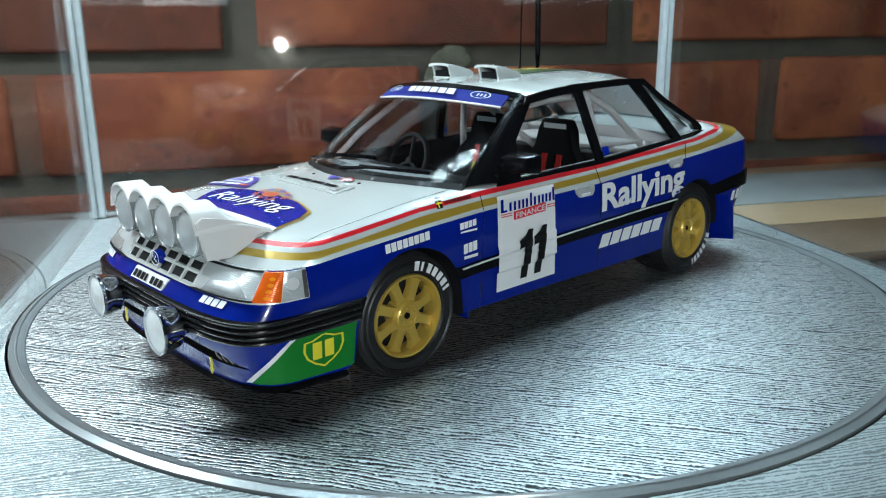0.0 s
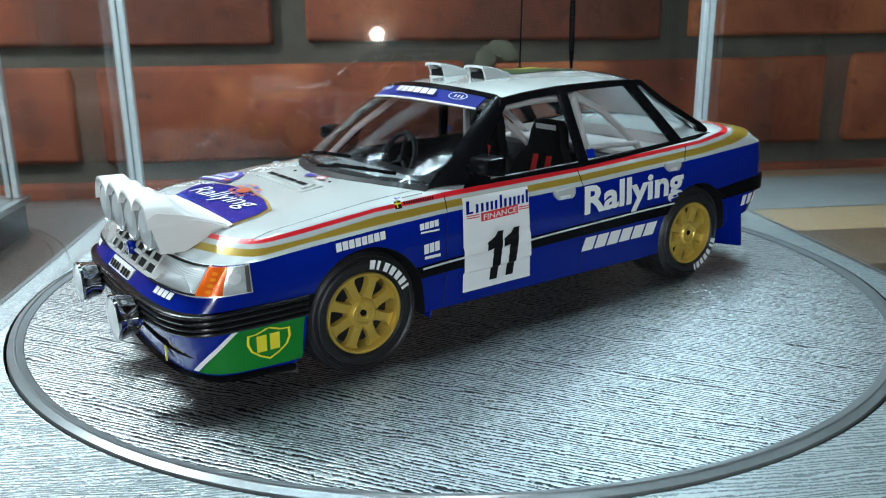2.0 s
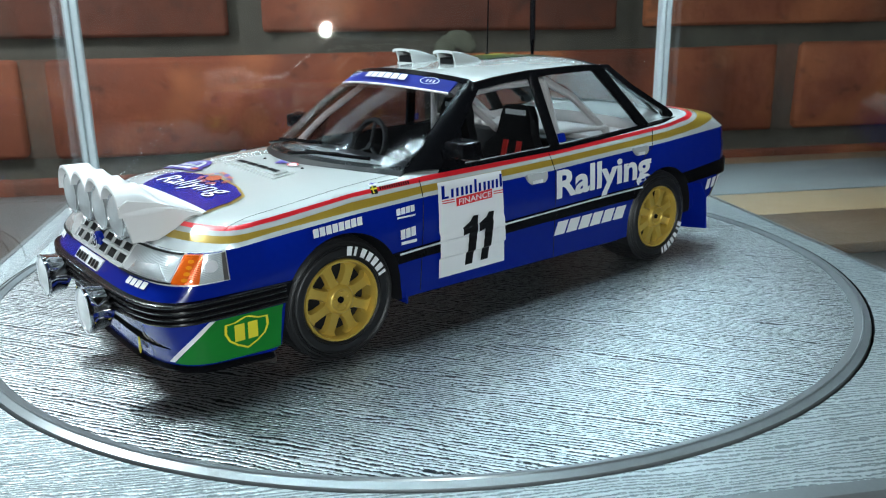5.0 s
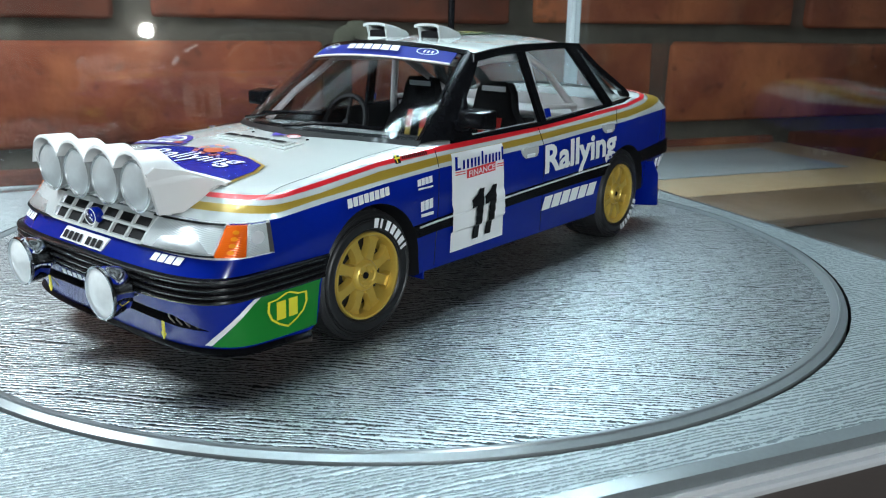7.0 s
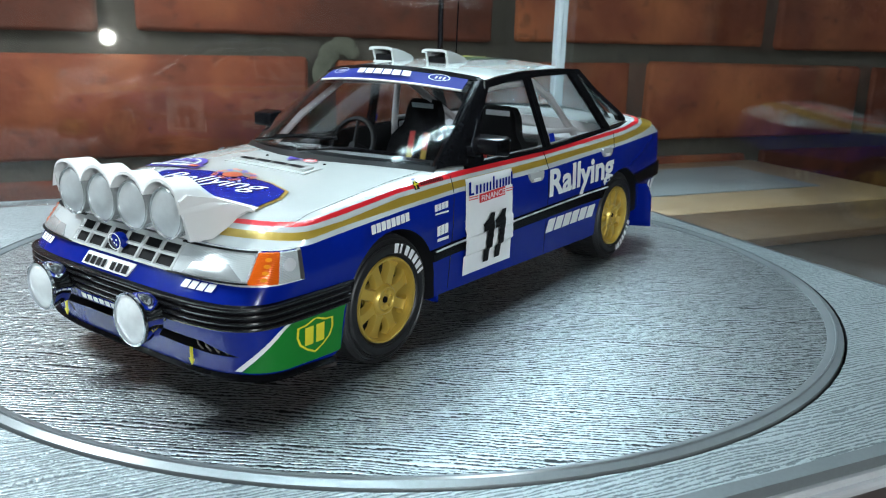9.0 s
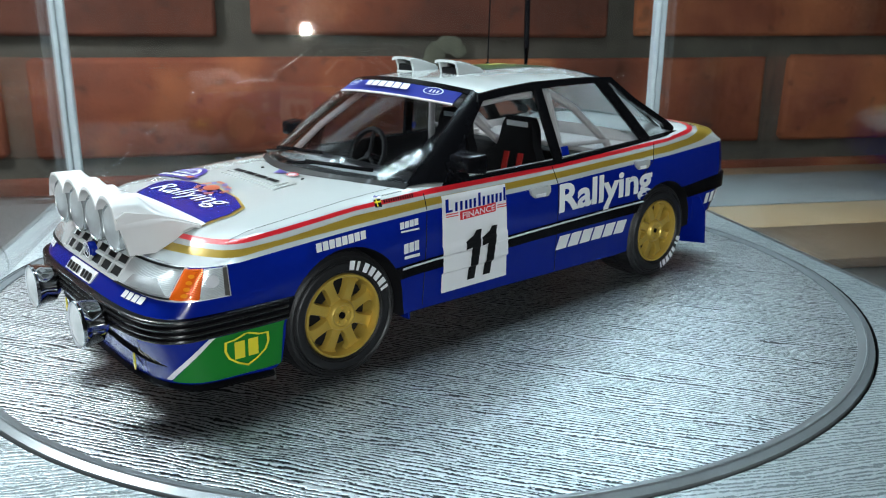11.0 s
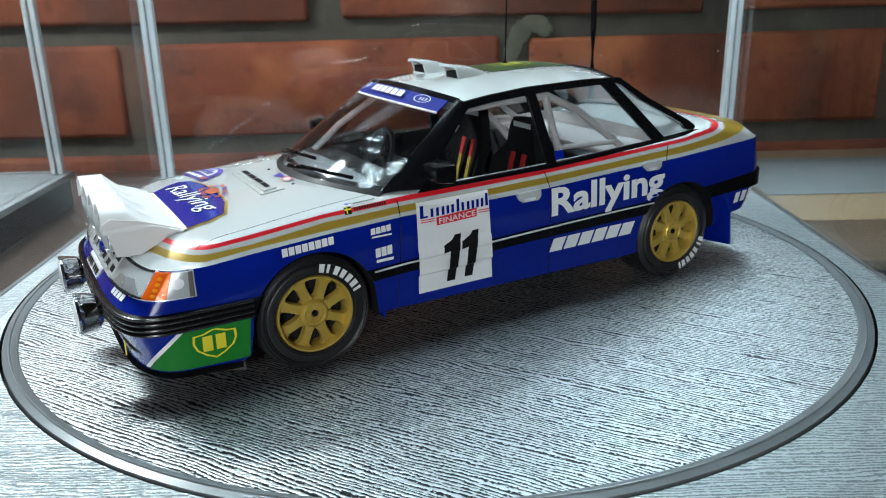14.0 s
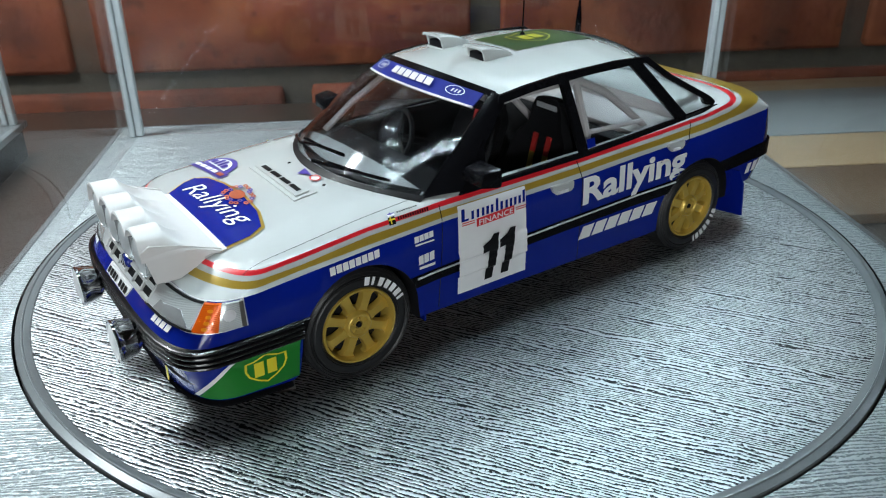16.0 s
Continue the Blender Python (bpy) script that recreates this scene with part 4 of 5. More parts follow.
for s in (-1, 1):
    # front pillar: from the windscreen's edge to the door glass
    bm = bmesh.new()
    lo = [Vector((-0.0478, s * 0.0380, 0.0498)), Vector((-0.0345, s * 0.0408, 0.0500))]
    hi = [Vector((-0.0160, s * 0.0305, 0.0744)), Vector((-0.0128, s * 0.0334, 0.0722))]
    grid_patch(bm, lambda a, b: ((lo[0].lerp(lo[1], a)).lerp(hi[0].lerp(hi[1], a), b) + Vector((-0.3, s * 0.5, 0.5)) * 0.0012 * math.sin(math.pi * a), Vector((-0.3, s * 0.8, 0.4))), 4, 10, 0.0022)
    part("front_pillar", bm, M_BLACK, car, "black front pillar")
    side_panel("mirror_sail", [(-0.0350, 0.0500), (-0.0255, 0.0503), (-0.0240, 0.0625), (-0.0262, 0.0600)], M_BLACK, s, 0.0006, label="black sail panel")
    side_panel("centre_pillar", [(0.0134, 0.0506), (0.0168, 0.0508), (0.0126, 0.0748), (0.0092, 0.0746)], M_BLACK, s, 0.0006, 0.0016, "black centre pillar")
    side_panel("rear_pillar", [(0.0602, 0.0538), (0.0655, 0.0543), (0.0460, 0.0752), (0.0405, 0.0750)], M_BLACK, s, 0.0006, 0.0016, "black rear door pillar")
    side_panel("tail_pillar", [(0.0772, 0.0557), (0.0800, 0.0552), (0.0816, 0.0559), (0.0813, 0.0569), (0.0785, 0.0590), (0.0612, 0.0682), (0.0500, 0.0757), (0.0468, 0.0756), (0.0582, 0.0674), (0.0762, 0.0576)], M_BLACK, s, 0.0004, 0.0024, "black tail pillar")
    side_panel("roof_rail", [(-0.0165, 0.0712), (-0.0025, 0.0728), (0.0200, 0.0741), (0.0455, 0.0744), (0.0520, 0.0735), (0.0500, 0.0760), (0.0350, 0.0765), (0.0100, 0.0760), (-0.0050, 0.0748), (-0.0155, 0.0735)], M_BLACK, s, 0.0005, 0.0014, "black drip rail")
    side_panel("waist_seal", [(-0.0360, 0.0492), (0.0140, 0.0500), (0.0600, 0.0523), (0.0830, 0.0541), (0.0830, 0.0552), (0.0600, 0.0537), (0.0140, 0.0513), (-0.0330, 0.0502)], M_BLACK, s, 0.0007, 0.0014, "black waist seal")
    for poly in ([(-0.0310, 0.0503), (0.0136, 0.0513), (0.0095, 0.0734), (-0.0135, 0.0718)], [(0.0166, 0.0514), (0.0602, 0.0537), (0.0410, 0.0745), (0.0126, 0.0737)], [(0.0650, 0.0545), (0.0785, 0.0556), (0.0592, 0.0672), (0.0472, 0.0749)]):
        g = side_panel("side_window", poly, M_GLASS, s, 0.0, 0.0006, "clear side window")
        g.visible_shadow = False

# roof scoops and aerial
for y in (0.0187, -0.0050):
    bm = bmesh.new()
    # hollow box, open at the front: two cheeks, a floor and a back
    for y0, y1 in ((y - 0.0046, y - 0.0038), (y + 0.0038, y + 0.0046)):
        prism(bm, [(-0.0020, 0.0766), (-0.0034, 0.0812), (0.0020, 0.0808), (0.0078, 0.0794), (0.0090, 0.0768)], lambda a, b, d, y0=y0: (a, y0 + d, b), y1 - y0)
    scoop = part("roof_scoop", bm, M_WHITE, car, "white roof air scoop with an open mouth")
    bm = bmesh.new()
    grid_patch(bm, lambda a, b, y=y: (Vector((-0.0042 + 0.0132 * a, y + (0.0053 - 0.0007 * a) * (2 * b - 1), 0.0822 - 0.0003 * a - 0.0028 * a * a - 0.0006 * abs(2 * b - 1) ** 4)), Vector((0.1, 0, 1))), 10, 12, 0.0009)
    part("scoop_lid", bm, M_WHITE, scoop, "white overhanging lid")
    bm = bmesh.new()
    box(bm, -0.0026, 0.0070, y - 0.0037, y + 0.0037, 0.0768, 0.0796, 0.0003)
    part("scoop_mouth", bm, M_DARK, scoop, "dark scoop mouth")
    bm = bmesh.new()
    box(bm, -0.0030, -0.0021, y - 0.0045, y + 0.0045, 0.0764, 0.0774, 0.0003)
    part("scoop_sill", bm, M_WHITE, scoop)
bm = bmesh.new()
tube(bm, [(0.0300, 0.0100, 0.0775), (0.0305, 0.0100, 0.100), (0.0320, 0.0100, 0.150)], 0.00028, 6)
lathe(bm, [(0.0, 0.0775), (0.0012, 0.0775), (0.0008, 0.0795), (0.0, 0.0800)], Matrix.Translation((0.0300, 0.0100, 0)), 12)
part("aerial", bm, M_BLACK, car, "thin black whip aerial")


def on_roof(x, y, off):
    t = (y / rail(x)[0] + 1) / 2
    k = 2 * t - 1
    x0, x1 = -0.0150 - 0.0050 * (1 - k * k), 0.0500 + 0.0035 * (1 - k * k)
    return roof_fn((x - x0) / (x1 - x0), t)[0] + Vector((0, 0, off))


decal("roof_decal", 0.0130, 0.0490, -0.0075, 0.0165, on_roof, M_OLIVE, roof, "dark green roof decal with a yellow shield")


def shield(ca, cb, ra, rb, n=10):
    pts = [(-0.95, 0.62), (-0.55, 0.66), (0.0, 0.92), (0.55, 0.66), (0.95, 0.62), (0.98, 0.1), (0.82, -0.35), (0.45, -0.72), (0.0, -1.0), (-0.45, -0.72), (-0.82, -0.35), (-0.98, 0.1)]
    return [(ca + ra * a, cb + rb * b) for a, b in pts]


def outline_decal(name, pts, centre, width, place, mat, parent, off):
    bm = bmesh.new()
    c = Vector(centre)
    outer = [bm.verts.new(place(a, b, off)) for a, b in pts]
    inner = []
    for a, b in pts:
        q = c + (Vector((a, b)) - c) * (1 - width)
        inner.append(bm.verts.new(place(q.x, q.y, off)))
    for i in range(len(pts)):
        k = (i + 1) % len(pts)
        bm.faces.new((outer[i], outer[k], inner[k], inner[i]))
    return part(name, bm, mat, parent, "", smooth=0)


outline_decal("roof_shield", shield(0.029, 0.0045, 0.0085, 0.0085), (0.029, 0.0045), 0.10, on_roof, M_DULLYELLOW, roof, 0.0006)
bars("roof_shield_mark", 2, 0.0245, 0.0340, 0.0010, 0.0075, on_roof, M_DULLYELLOW, roof, off=0.0006)

# ---- door mirrors ----
for s in (-1, 1):
    bm = bmesh.new()
    box(bm, -0.0352, -0.0285, s * 0.0415, s * 0.0520, 0.0532, 0.0592, 0.0011)
    for v in bm.verts:
        if v.co.x < -0.0315:
            v.co.z = 0.0562 + (v.co.z - 0.0562) * 0.8
            v.co.y = s * 0.0462 + (v.co.y - s * 0.0462) * 0.85
    mirror = part("door_mirror", bm, M_BLACK, car, "glossy black door mirror")
    bm = bmesh.new()
    box(bm, -0.0335, -0.0300, s * 0.0385, s * 0.0430, 0.0525, 0.0555, 0.0004)
    part("mirror_stalk", bm, M_BLACK, mirror)

# ---- front of the car ----
def on_corner(s):
    """Skin round a front corner: angle from the nose towards the flank, and height."""
    c = Vector((-0.095, s * 0.020, 0))

    def place(deg, z, off):
        a = math.radians(deg)
        d = Vector((-math.cos(a), s * math.sin(a), 0))
        hit = SKIN.ray_cast(c + 0.08 * d + Vector((0, 0, z)), -d)
        p = hit[0] if hit[0] else c + 0.025 * d + Vector((0, 0, z))
        return Vector(p) + off * d
    return place


def quad(p00, p10, p01, p11):
    return lambda s, t: ((p00[0] * (1 - s) + p10[0] * s) * (1 - t) + (p01[0] * (1 - s) + p11[0] * s) * t, (p00[1] * (1 - s) + p10[1] * s) * (1 - t) + (p01[1] * (1 - s) + p11[1] * s) * t)


def raised(name, place, warp, off, thick, mat, parent, label="", n=(10, 5), dome=0.0):
    """A pad that stands proud of the skin, with its own sides."""
    bm = bmesh.new()

    def g(s, t):
        a, b = warp(s, t)
        p = place(a, b, off + dome * 16 * s * (1 - s) * t * (1 - t))
        q = place(a, b, 0.0)
        return p, (p - q)
    grid_patch(bm, g, n[0], n[1], thick)
    return part(name, bm, mat, parent, label)


for s in (-1, 1):
    pl = on_corner(s)
    rim = raised("headlamp", pl, quad((-1.5, 0.0331), (67.5, 0.0324), (-0.5, 0.0397), (66.5, 0.0397)), 0.0003, 0.0016, M_REFLECTOR, car, "clear fluted headlamp with an amber indicator", (24, 4))
    raised("headlamp_lens", pl, quad((-0.5, 0.0336), (41.0, 0.0337), (0.5, 0.0393), (45.5, 0.0394)), 0.0008, 0.0012, M_FLUTED, rim, "clear fluted lens", (20, 6), 0.0004)
    raised("lens_frame", pl, quad((-0.8, 0.0332), (42.0, 0.0333), (-0.8, 0.03345), (42.0, 0.03355)), 0.0012, 0.0005, M_DARK, rim, "dark lower edge of the lens", (20, 1))
    raised("reflector_bowl", pl, quad((9.0, 0.0338), (39.5, 0.0340), (13.0, 0.0362), (33.0, 0.0369)), 0.00118, 0.0003, M_BOWL, rim, "bright reflector seen through the lens", (14, 5), 0.0003)
    raised("lens_frame", pl, quad((-0.5, 0.0393), (46.0, 0.0394), (-0.5, 0.0396), (46.0, 0.0397)), 0.0012, 0.0006, M_DARK, rim, "dark upper edge of the lens", (20, 1))
    raised("indicator_lens", pl, quad((41.6, 0.0333), (54.0, 0.0330), (46.2, 0.0394), (55.5, 0.0394)), 0.0009, 0.0012, M_AMBER, rim, "amber indicator lens", (10, 6), 0.0003)
    for k in range(4):
        z = 0.0343 + 0.0013 * k
        ellipse("amber_dimple", 48.2 + 0.75 * k, z, 1.5, 0.00042, pl, M_AMBERLIT, rim, off=0.0014, n=12)
    raised("side_lens", pl, quad((54.2, 0.0330), (66.8, 0.0328), (55.7, 0.0394), (66.0, 0.0393)), 0.0009, 0.0012, M_FLUTED, rim, "clear side lens", (8, 6), 0.0002)
    ellipse("side_bowl", 59.5, 0.0368, 3.0, 0.0014, pl, M_REFLECTOR, rim, off=0.0016, n=20, label="bright round reflector")
    raised("lens_frame", pl, quad((64.6, 0.0330), (66.9, 0.0328), (64.2, 0.0394), (66.2, 0.0394)), 0.0012, 0.0006, M_STEEL, rim, "", (2, 4))

# grille: dark back, white frame and bars
grille = raised("grille", on_nose, quad((0.0203, 0.0337), (-0.0200, 0.0337), (0.0212, 0.0392), (-0.0208, 0.0392)), 0.0001, 0.0008, M_DARK, car, "white two-row grille with dark openings", (20, 4))


def grille_bar(y0, y1, z0, z1, name="grille_bar"):
    raised(name, on_nose, quad((y0, z0), (y1, z0), (y0, z1), (y1, z1)), 0.0010, 0.0012, M_WHITE, grille, "", (16 if abs(y1 - y0) > 0.01 else 1, 1 if z1 - z0 < 0.002 else 4))


grille_bar(0.0212, -0.0208, 0.0333, 0.0338)
grille_bar(0.0216, -0.0212, 0.0386, 0.0396)
grille_bar(0.0208, -0.0204, 0.0361, 0.0366)
for k in range(7):
    y = 0.0207 - 0.0411 * k / 6
    grille_bar(y + 0.00036, y - 0.00036, 0.0336, 0.0392)
p = on_nose(0.0016, 0.0363, 0.0014)
bm = bmesh.new()
lathe(bm, [(0.0, 0.0008), (0.0014, 0.0007), (0.0021, 0.0004), (0.0023, 0.0), (0.0023, -0.0010), (0.0, -0.0010)], Matrix.Translation(p) @ Matrix.Diagonal((1, 1.15, 0.92, 1)) @ Matrix.Rotation(math.radians(-90), 4, "Y"), 28)
part("grille_badge", bm, M_BLUE, grille, "blue oval badge")
badge_x = p.x - 0.0009


def on_badge(y, z, off):
    return Vector((badge_x - off + 0.0016, y, z))

ellipse("badge_ring", 0.0016, 0.0363, 0.0026, 0.0021, on_badge, M_DECAL, grille, off=0.0018, r0=0.88)
for dy, dz in ((0.0008, 0.0004), (-0.0002, -0.0003), (-0.0010, 0.0005), (-0.0010, -0.0007)):
    ellipse("badge_dot", 0.0016 + dy, 0.0363 + dz, 0.0003, 0.0003, on_badge, M_DECAL, grille, off=0.0019, n=8)

# number plate with plain bars, and marks on the bumper
plate = raised("number_plate", on_nose, quad((0.0121, 0.0297), (-0.0068, 0.0297), (0.0116, 0.0324), (-0.0080, 0.0324)), 0.0005, 0.0006, M_DECAL, car, "white number plate with black bars", (10, 2))
for a, b in ((0.0112, 0.0094), (0.0088, 0.0070), (0.0064, 0.0046), (0.0040, 0.0028), (0.0006, -0.0012), (-0.0018, -0.0036), (-0.0042, -0.0062)):
    decal("plate_bar", a - 0.0003, b - 0.0003, 0.0302, 0.0319, on_nose, M_DBLACK, plate, off=0.0008, n=(1, 1))
for y0, y1 in ((-0.0255, -0.0350), (0.0370, 0.0290)):
    bars("bumper_mark", 4, y0, y1, 0.0310, 0.0326, on_nose, M_DECAL, off=0.0004, gap=0.18, lean=0.06)
decal("centre_intake", 0.0200, -0.0150, 0.0216, 0.0234, on_nose, M_DARK, off=0.0003, label="dark lower intake", n=(14, 2))
for k in range(8):
    y = 0.0190 - 0.0330 * k / 7
    raised("intake_vane", on_nose, quad((y + 0.0002, 0.0216), (y - 0.0002, 0.0216), (y + 0.0002, 0.0234), (y - 0.0002, 0.0234)), 0.0006, 0.0004, M_BLACK, body, "", (1, 1))
bars("apron_mark", 7, 0.0150, -0.0030, 0.0196, 0.0210, on_nose, M_DECAL, off=0.0004, gap=0.2)

# ribs of the black bumper band
for k, z in enumerate((0.0238, 0.0252, 0.0268, 0.0283)):
    pts = [(x, y, ip(x, BAND["strip_low"]) + (z - 0.0232)) for x, y in outline(0.0436, 1.0, -0.1269, 0.1236, 0.018) if x < -0.0905]
    bm = bmesh.new()
    tube(bm, pts, 0.00050, 8)
    part("bumper_rib", bm, M_TRIM, body, "black bumper rib")
# bright line along the flank strip
for s in (-1, 1):
    bm = bmesh.new()
    tube(bm, [(x, s * (0.0436 + flare(x)), ip(x, BAND["strip_top"]) - 0.0003) for x in [-0.0530 + 0.1110 * k / 24 for k in range(25)]], 0.00030, 6)
    part("flank_trim", bm, M_REFLECTOR, body, "thin bright flank trim")
# black lip under the apron
lip_pts = [(x, y, ip(x, BAND["bottom"]) + 0.0001) for x, y in outline(0.0418, 1.0, -0.1216, 0.112, 0.018) if x < -0.0945]
bm = bmesh.new()
tube(bm, lip_pts, 0.0010, 6, flat=1.6)
part("apron_lip", bm, M_BLACK, body, "black lip under the apron")

# lower edge of the apron behind the corner
for s in (-1, 1):
    bm = bmesh.new()
    prism(bm, [(-0.1160, 0.0106), (-0.0946, 0.0104), (-0.0944, 0.0073), (-0.0985, 0.0078), (-0.1090, 0.0093)], lambda a, b, d, s=s: (a, s * (0.0447 - 2.2 * max(0.0, -0.1060 - a) ** 1.0 * 0.6 - d), b), 0.0012)
    part("apron_skirt", bm, M_LIP, body, "brown-grey skirt under the apron", smooth=0)

# green corner decals
for s in (-1, 1):
    pl = on_corner(s)
    green = decal("corner_decal", 0, 1, 0, 1, pl, M_GREEN, car, "green corner decal with a yellow shield", 0.0003, (16, 8), quad((35.0, 0.0103), (94.6, 0.0097), (59.0, 0.0231), (97.3, 0.0229)))
    decal("decal_edge", 0, 1, 0, 1, pl, M_DECAL, green, "white edge line", 0.00035, (2, 8), quad((32.0, 0.0107), (35.2, 0.0107), (56.6, 0.0231), (59.2, 0.0231)))

    def flank_s(x, z, off, s=s):
        p = on_flank(x, z, off)
        return Vector((p.x, s * -p.y, p.z))
    outline_decal("decal_shield", shield(-0.1022, 0.0182, 0.0062, 0.0047), (-0.1022, 0.0182), 0.11, flank_s, M_YELLOW, green, 0.0006)
    bars("shield_mark", 2, -0.1056, -0.0984, 0.0160, 0.0205, flank_s, M_YELLOW, green, off=0.0006, gap=0.25)

# tow hooks
for y in (-0.0262, 0.0262):
    bm = bmesh.new()
    p = on_nose(y, 0.0138, 0.0006)
    prism(bm, [(-0.0004, 0.0024), (0.0004, 0.0024), (0.0004, -0.0004), (0.0009, -0.0004), (0.0, -0.0020), (-0.0009, -0.0004), (-0.0004, -0.0004)], lambda a, b, d, p=p: (p.x - d, p.y + a, p.z + b), 0.0003)
    part("tow_arrow", bm, M_YELLOW, body, "small yellow arrow", smooth=0)
bm = bmesh.new()
for k in range(4):
    y = -0.0275 - 0.0024 * k
    x = on_nose(y, 0.0200, 0.0).x + 0.0012
    tube(bm, [(x, y, 0.0190 - 0.0002 * k), (x + 0.0002, y - 0.0003, 0.0172), (x + 0.0010, y - 0.0009, 0.0158)], 0.00022, 6)
part("intake_slats", bm, M_STEEL, body, "bright slats in the intake")


def lamp(parent_name, centre, r, depth, label, bracket=None):
    """A round auxiliary lamp facing the nose."""
    m = Matrix.Translation(centre) @ Matrix.Rotation(math.radians(-90), 4, "Y")
    bm = bmesh.new()
    lathe(bm, [(0.0, -depth), (r * 0.55, -depth), (r * 0.86, -depth * 0.75), (r * 0.97, -depth * 0.25), (r, 0.0), (r * 1.03, 0.0002), (r * 1.03, 0.0008), (r * 0.96, 0.0009), (r * 0.95, 0.0), (r * 0.6, -depth * 0.55), (r * 0.2, -depth * 0.62), (0.0, -depth * 0.66)], m, 36)
    shell = part(parent_name, bm, M_CHROME if bracket else M_REFLECTOR, car, label)
    bm = bmesh.new()
    lathe(bm, [(r * 0.95, 0.0003), (r * 0.8, 0.0009), (r * 0.45, 0.0014), (0.0, 0.0016), (0.0, 0.0012), (r * 0.45, 0.0010), (r * 0.8, 0.0005), (r * 0.94, 0.0001)], m, 36)
    part("lens", bm, M_FROST, shell, "pale frosted domed lens")
    bm = bmesh.new()
    lathe(bm, [(r * 0.94, 0.0001), (r * 0.82, -depth * 0.10), (r * 0.6, -depth * 0.22), (r * 0.22, -depth * 0.32), (r * 0.14, -depth * 0.22), (0.0, -depth * 0.20)], m, 36)
    part("bowl", bm, M_FROST, shell, "pale silvered bowl")
    if bracket:
        bm = bmesh.new()
        tube(bm, bracket, 0.0011, 8)
        part("bracket", bm, M_CHROME, shell, "chrome bracket")
    return shell


for y in (-0.0187, 0.0187):
    lamp("fog_lamp", (-0.1325, y, 0.0238), 0.0060, 0.0058, "round chrome fog lamp on a short bracket", [(-0.1290, y, 0.0225), (-0.1265, y + 0.0004, 0.0222), (-0.1235, y, 0.0220)])

# four-lamp pod on the bonnet
pod = new("lamp_pod")
pod.parent = car
pod.empty_display_size = 0.005
pod["label"] = "white four-lamp pod with scalloped cowls on the bonnet"
LAMP_Y = (-0.0190, -0.0062, 0.0064, 0.0192)


def pod_top(y):
    """Height of the scalloped front edge of the cowls."""
    best = 0.0
    for c in LAMP_Y:
        d = abs(y - c)
        if d < 0.00645:
            best = max(best, 0.0475 + math.sqrt(0.0069 ** 2 - d * d))
    return best if best else 0.0475 + 0.0023


def pod_fn(s, t):
    """s front to back, t near to far."""
    y = -0.0257 + 0.0515 * t
    zt = pod_top(min(max(y, -0.0250), 0.0252))
    k = max(0.0, (abs(y) - 0.0240) / 0.0017)
    zt -= 0.0030 * k * k
    floor = on_top(-0.1035, y * 1.02, 0.0004).z + 0.0002
    flat = 0.0508 + 0.12 * (zt - 0.0508)
    k = max(0.0, (s - 0.34) / 0.66)
    ridge = zt + (flat - zt) * min(1.0, k * 2.0)
    z = zt - 0.0006 * s if k == 0 else ridge - 0.0002 + (floor - ridge) * k ** 0.95
    x = -0.1238 + (0.1238 - 0.1030) * s
    return Vector((x, y * (1 + 0.03 * s), z)), Vector((0.25, 0, 1))


bm = bmesh.new()
grid_patch(bm, pod_fn, 18, 96, 0.0007)
part("pod_cowl", bm, M_PODWHITE, pod, "white scalloped cowl")
# face panel that holds the lamps
bm = bmesh.new()


def face_fn(s, t):
    y = -0.0255 + 0.0512 * t
    zt = pod_top(min(max(y, -0.0248), 0.0250)) - 0.0009
    z = 0.0402 + (zt - 0.0402) * s
    return Vector((-0.1192 - 0.0012 * s, y, z)), Vector((-1, 0, 0.1))


grid_patch(bm, face_fn, 6, 60, 0.0012)
part("pod_face", bm, M_PODWHITE, pod, "white lamp panel")
for s in (-1, 1):
    bm = bmesh.new()
    yy = 0.0257 if s > 0 else -0.0256
    prism(bm, [(-0.1212, 0.0405), (-0.1236, 0.0500), (-0.1215, 0.0512), (-0.1140, 0.0496), (-0.1030, on_top(-0.1030, s * 0.0262, 0.0007).z), (-0.1080, on_top(-0.1080, s * 0.0262, 0.0).z - 0.0003), (-0.1150, 0.0402)], lambda a, b, d, yy=yy, s=s: (a, yy - s * d, b), 0.0010)
    part("pod_cheek", bm, M_PODWHITE, pod, "white side cheek", smooth=0)
for y in LAMP_Y:
    m = Matrix.Translation((-0.1220, y, 0.0463)) @ Matrix.Rotation(math.radians(-90), 4, "Y")
    bm = bmesh.new()
    lathe(bm, [(0.0057, -0.0030), (0.0060, 0.0006), (0.0056, 0.0009), (0.0054, 0.0002), (0.0040, -0.0018), (0.0016, -0.0030), (0.0, -0.0032)], m, 36)
    part("pod_lamp", bm, M_BOWL, pod, "round driving lamp with a bright rim")
    bm = bmesh.new()
    lathe(bm, [(0.0055, 0.0003), (0.0046, 0.0011), (0.0026, 0.0016), (0.0, 0.0018)], m, 36)
    part("pod_lens", bm, M_PODLENS, pod, "frosted fluted domed lens")
decal("pod_flap", 0, 1, 0, 1, on_top, M_PODWHITE, pod, "white flap", 0.0006, (4, 16), quad((-0.1080, -0.0262), (-0.1020, -0.0268), (-0.1080, 0.0262), (-0.1022, 0.0190)))

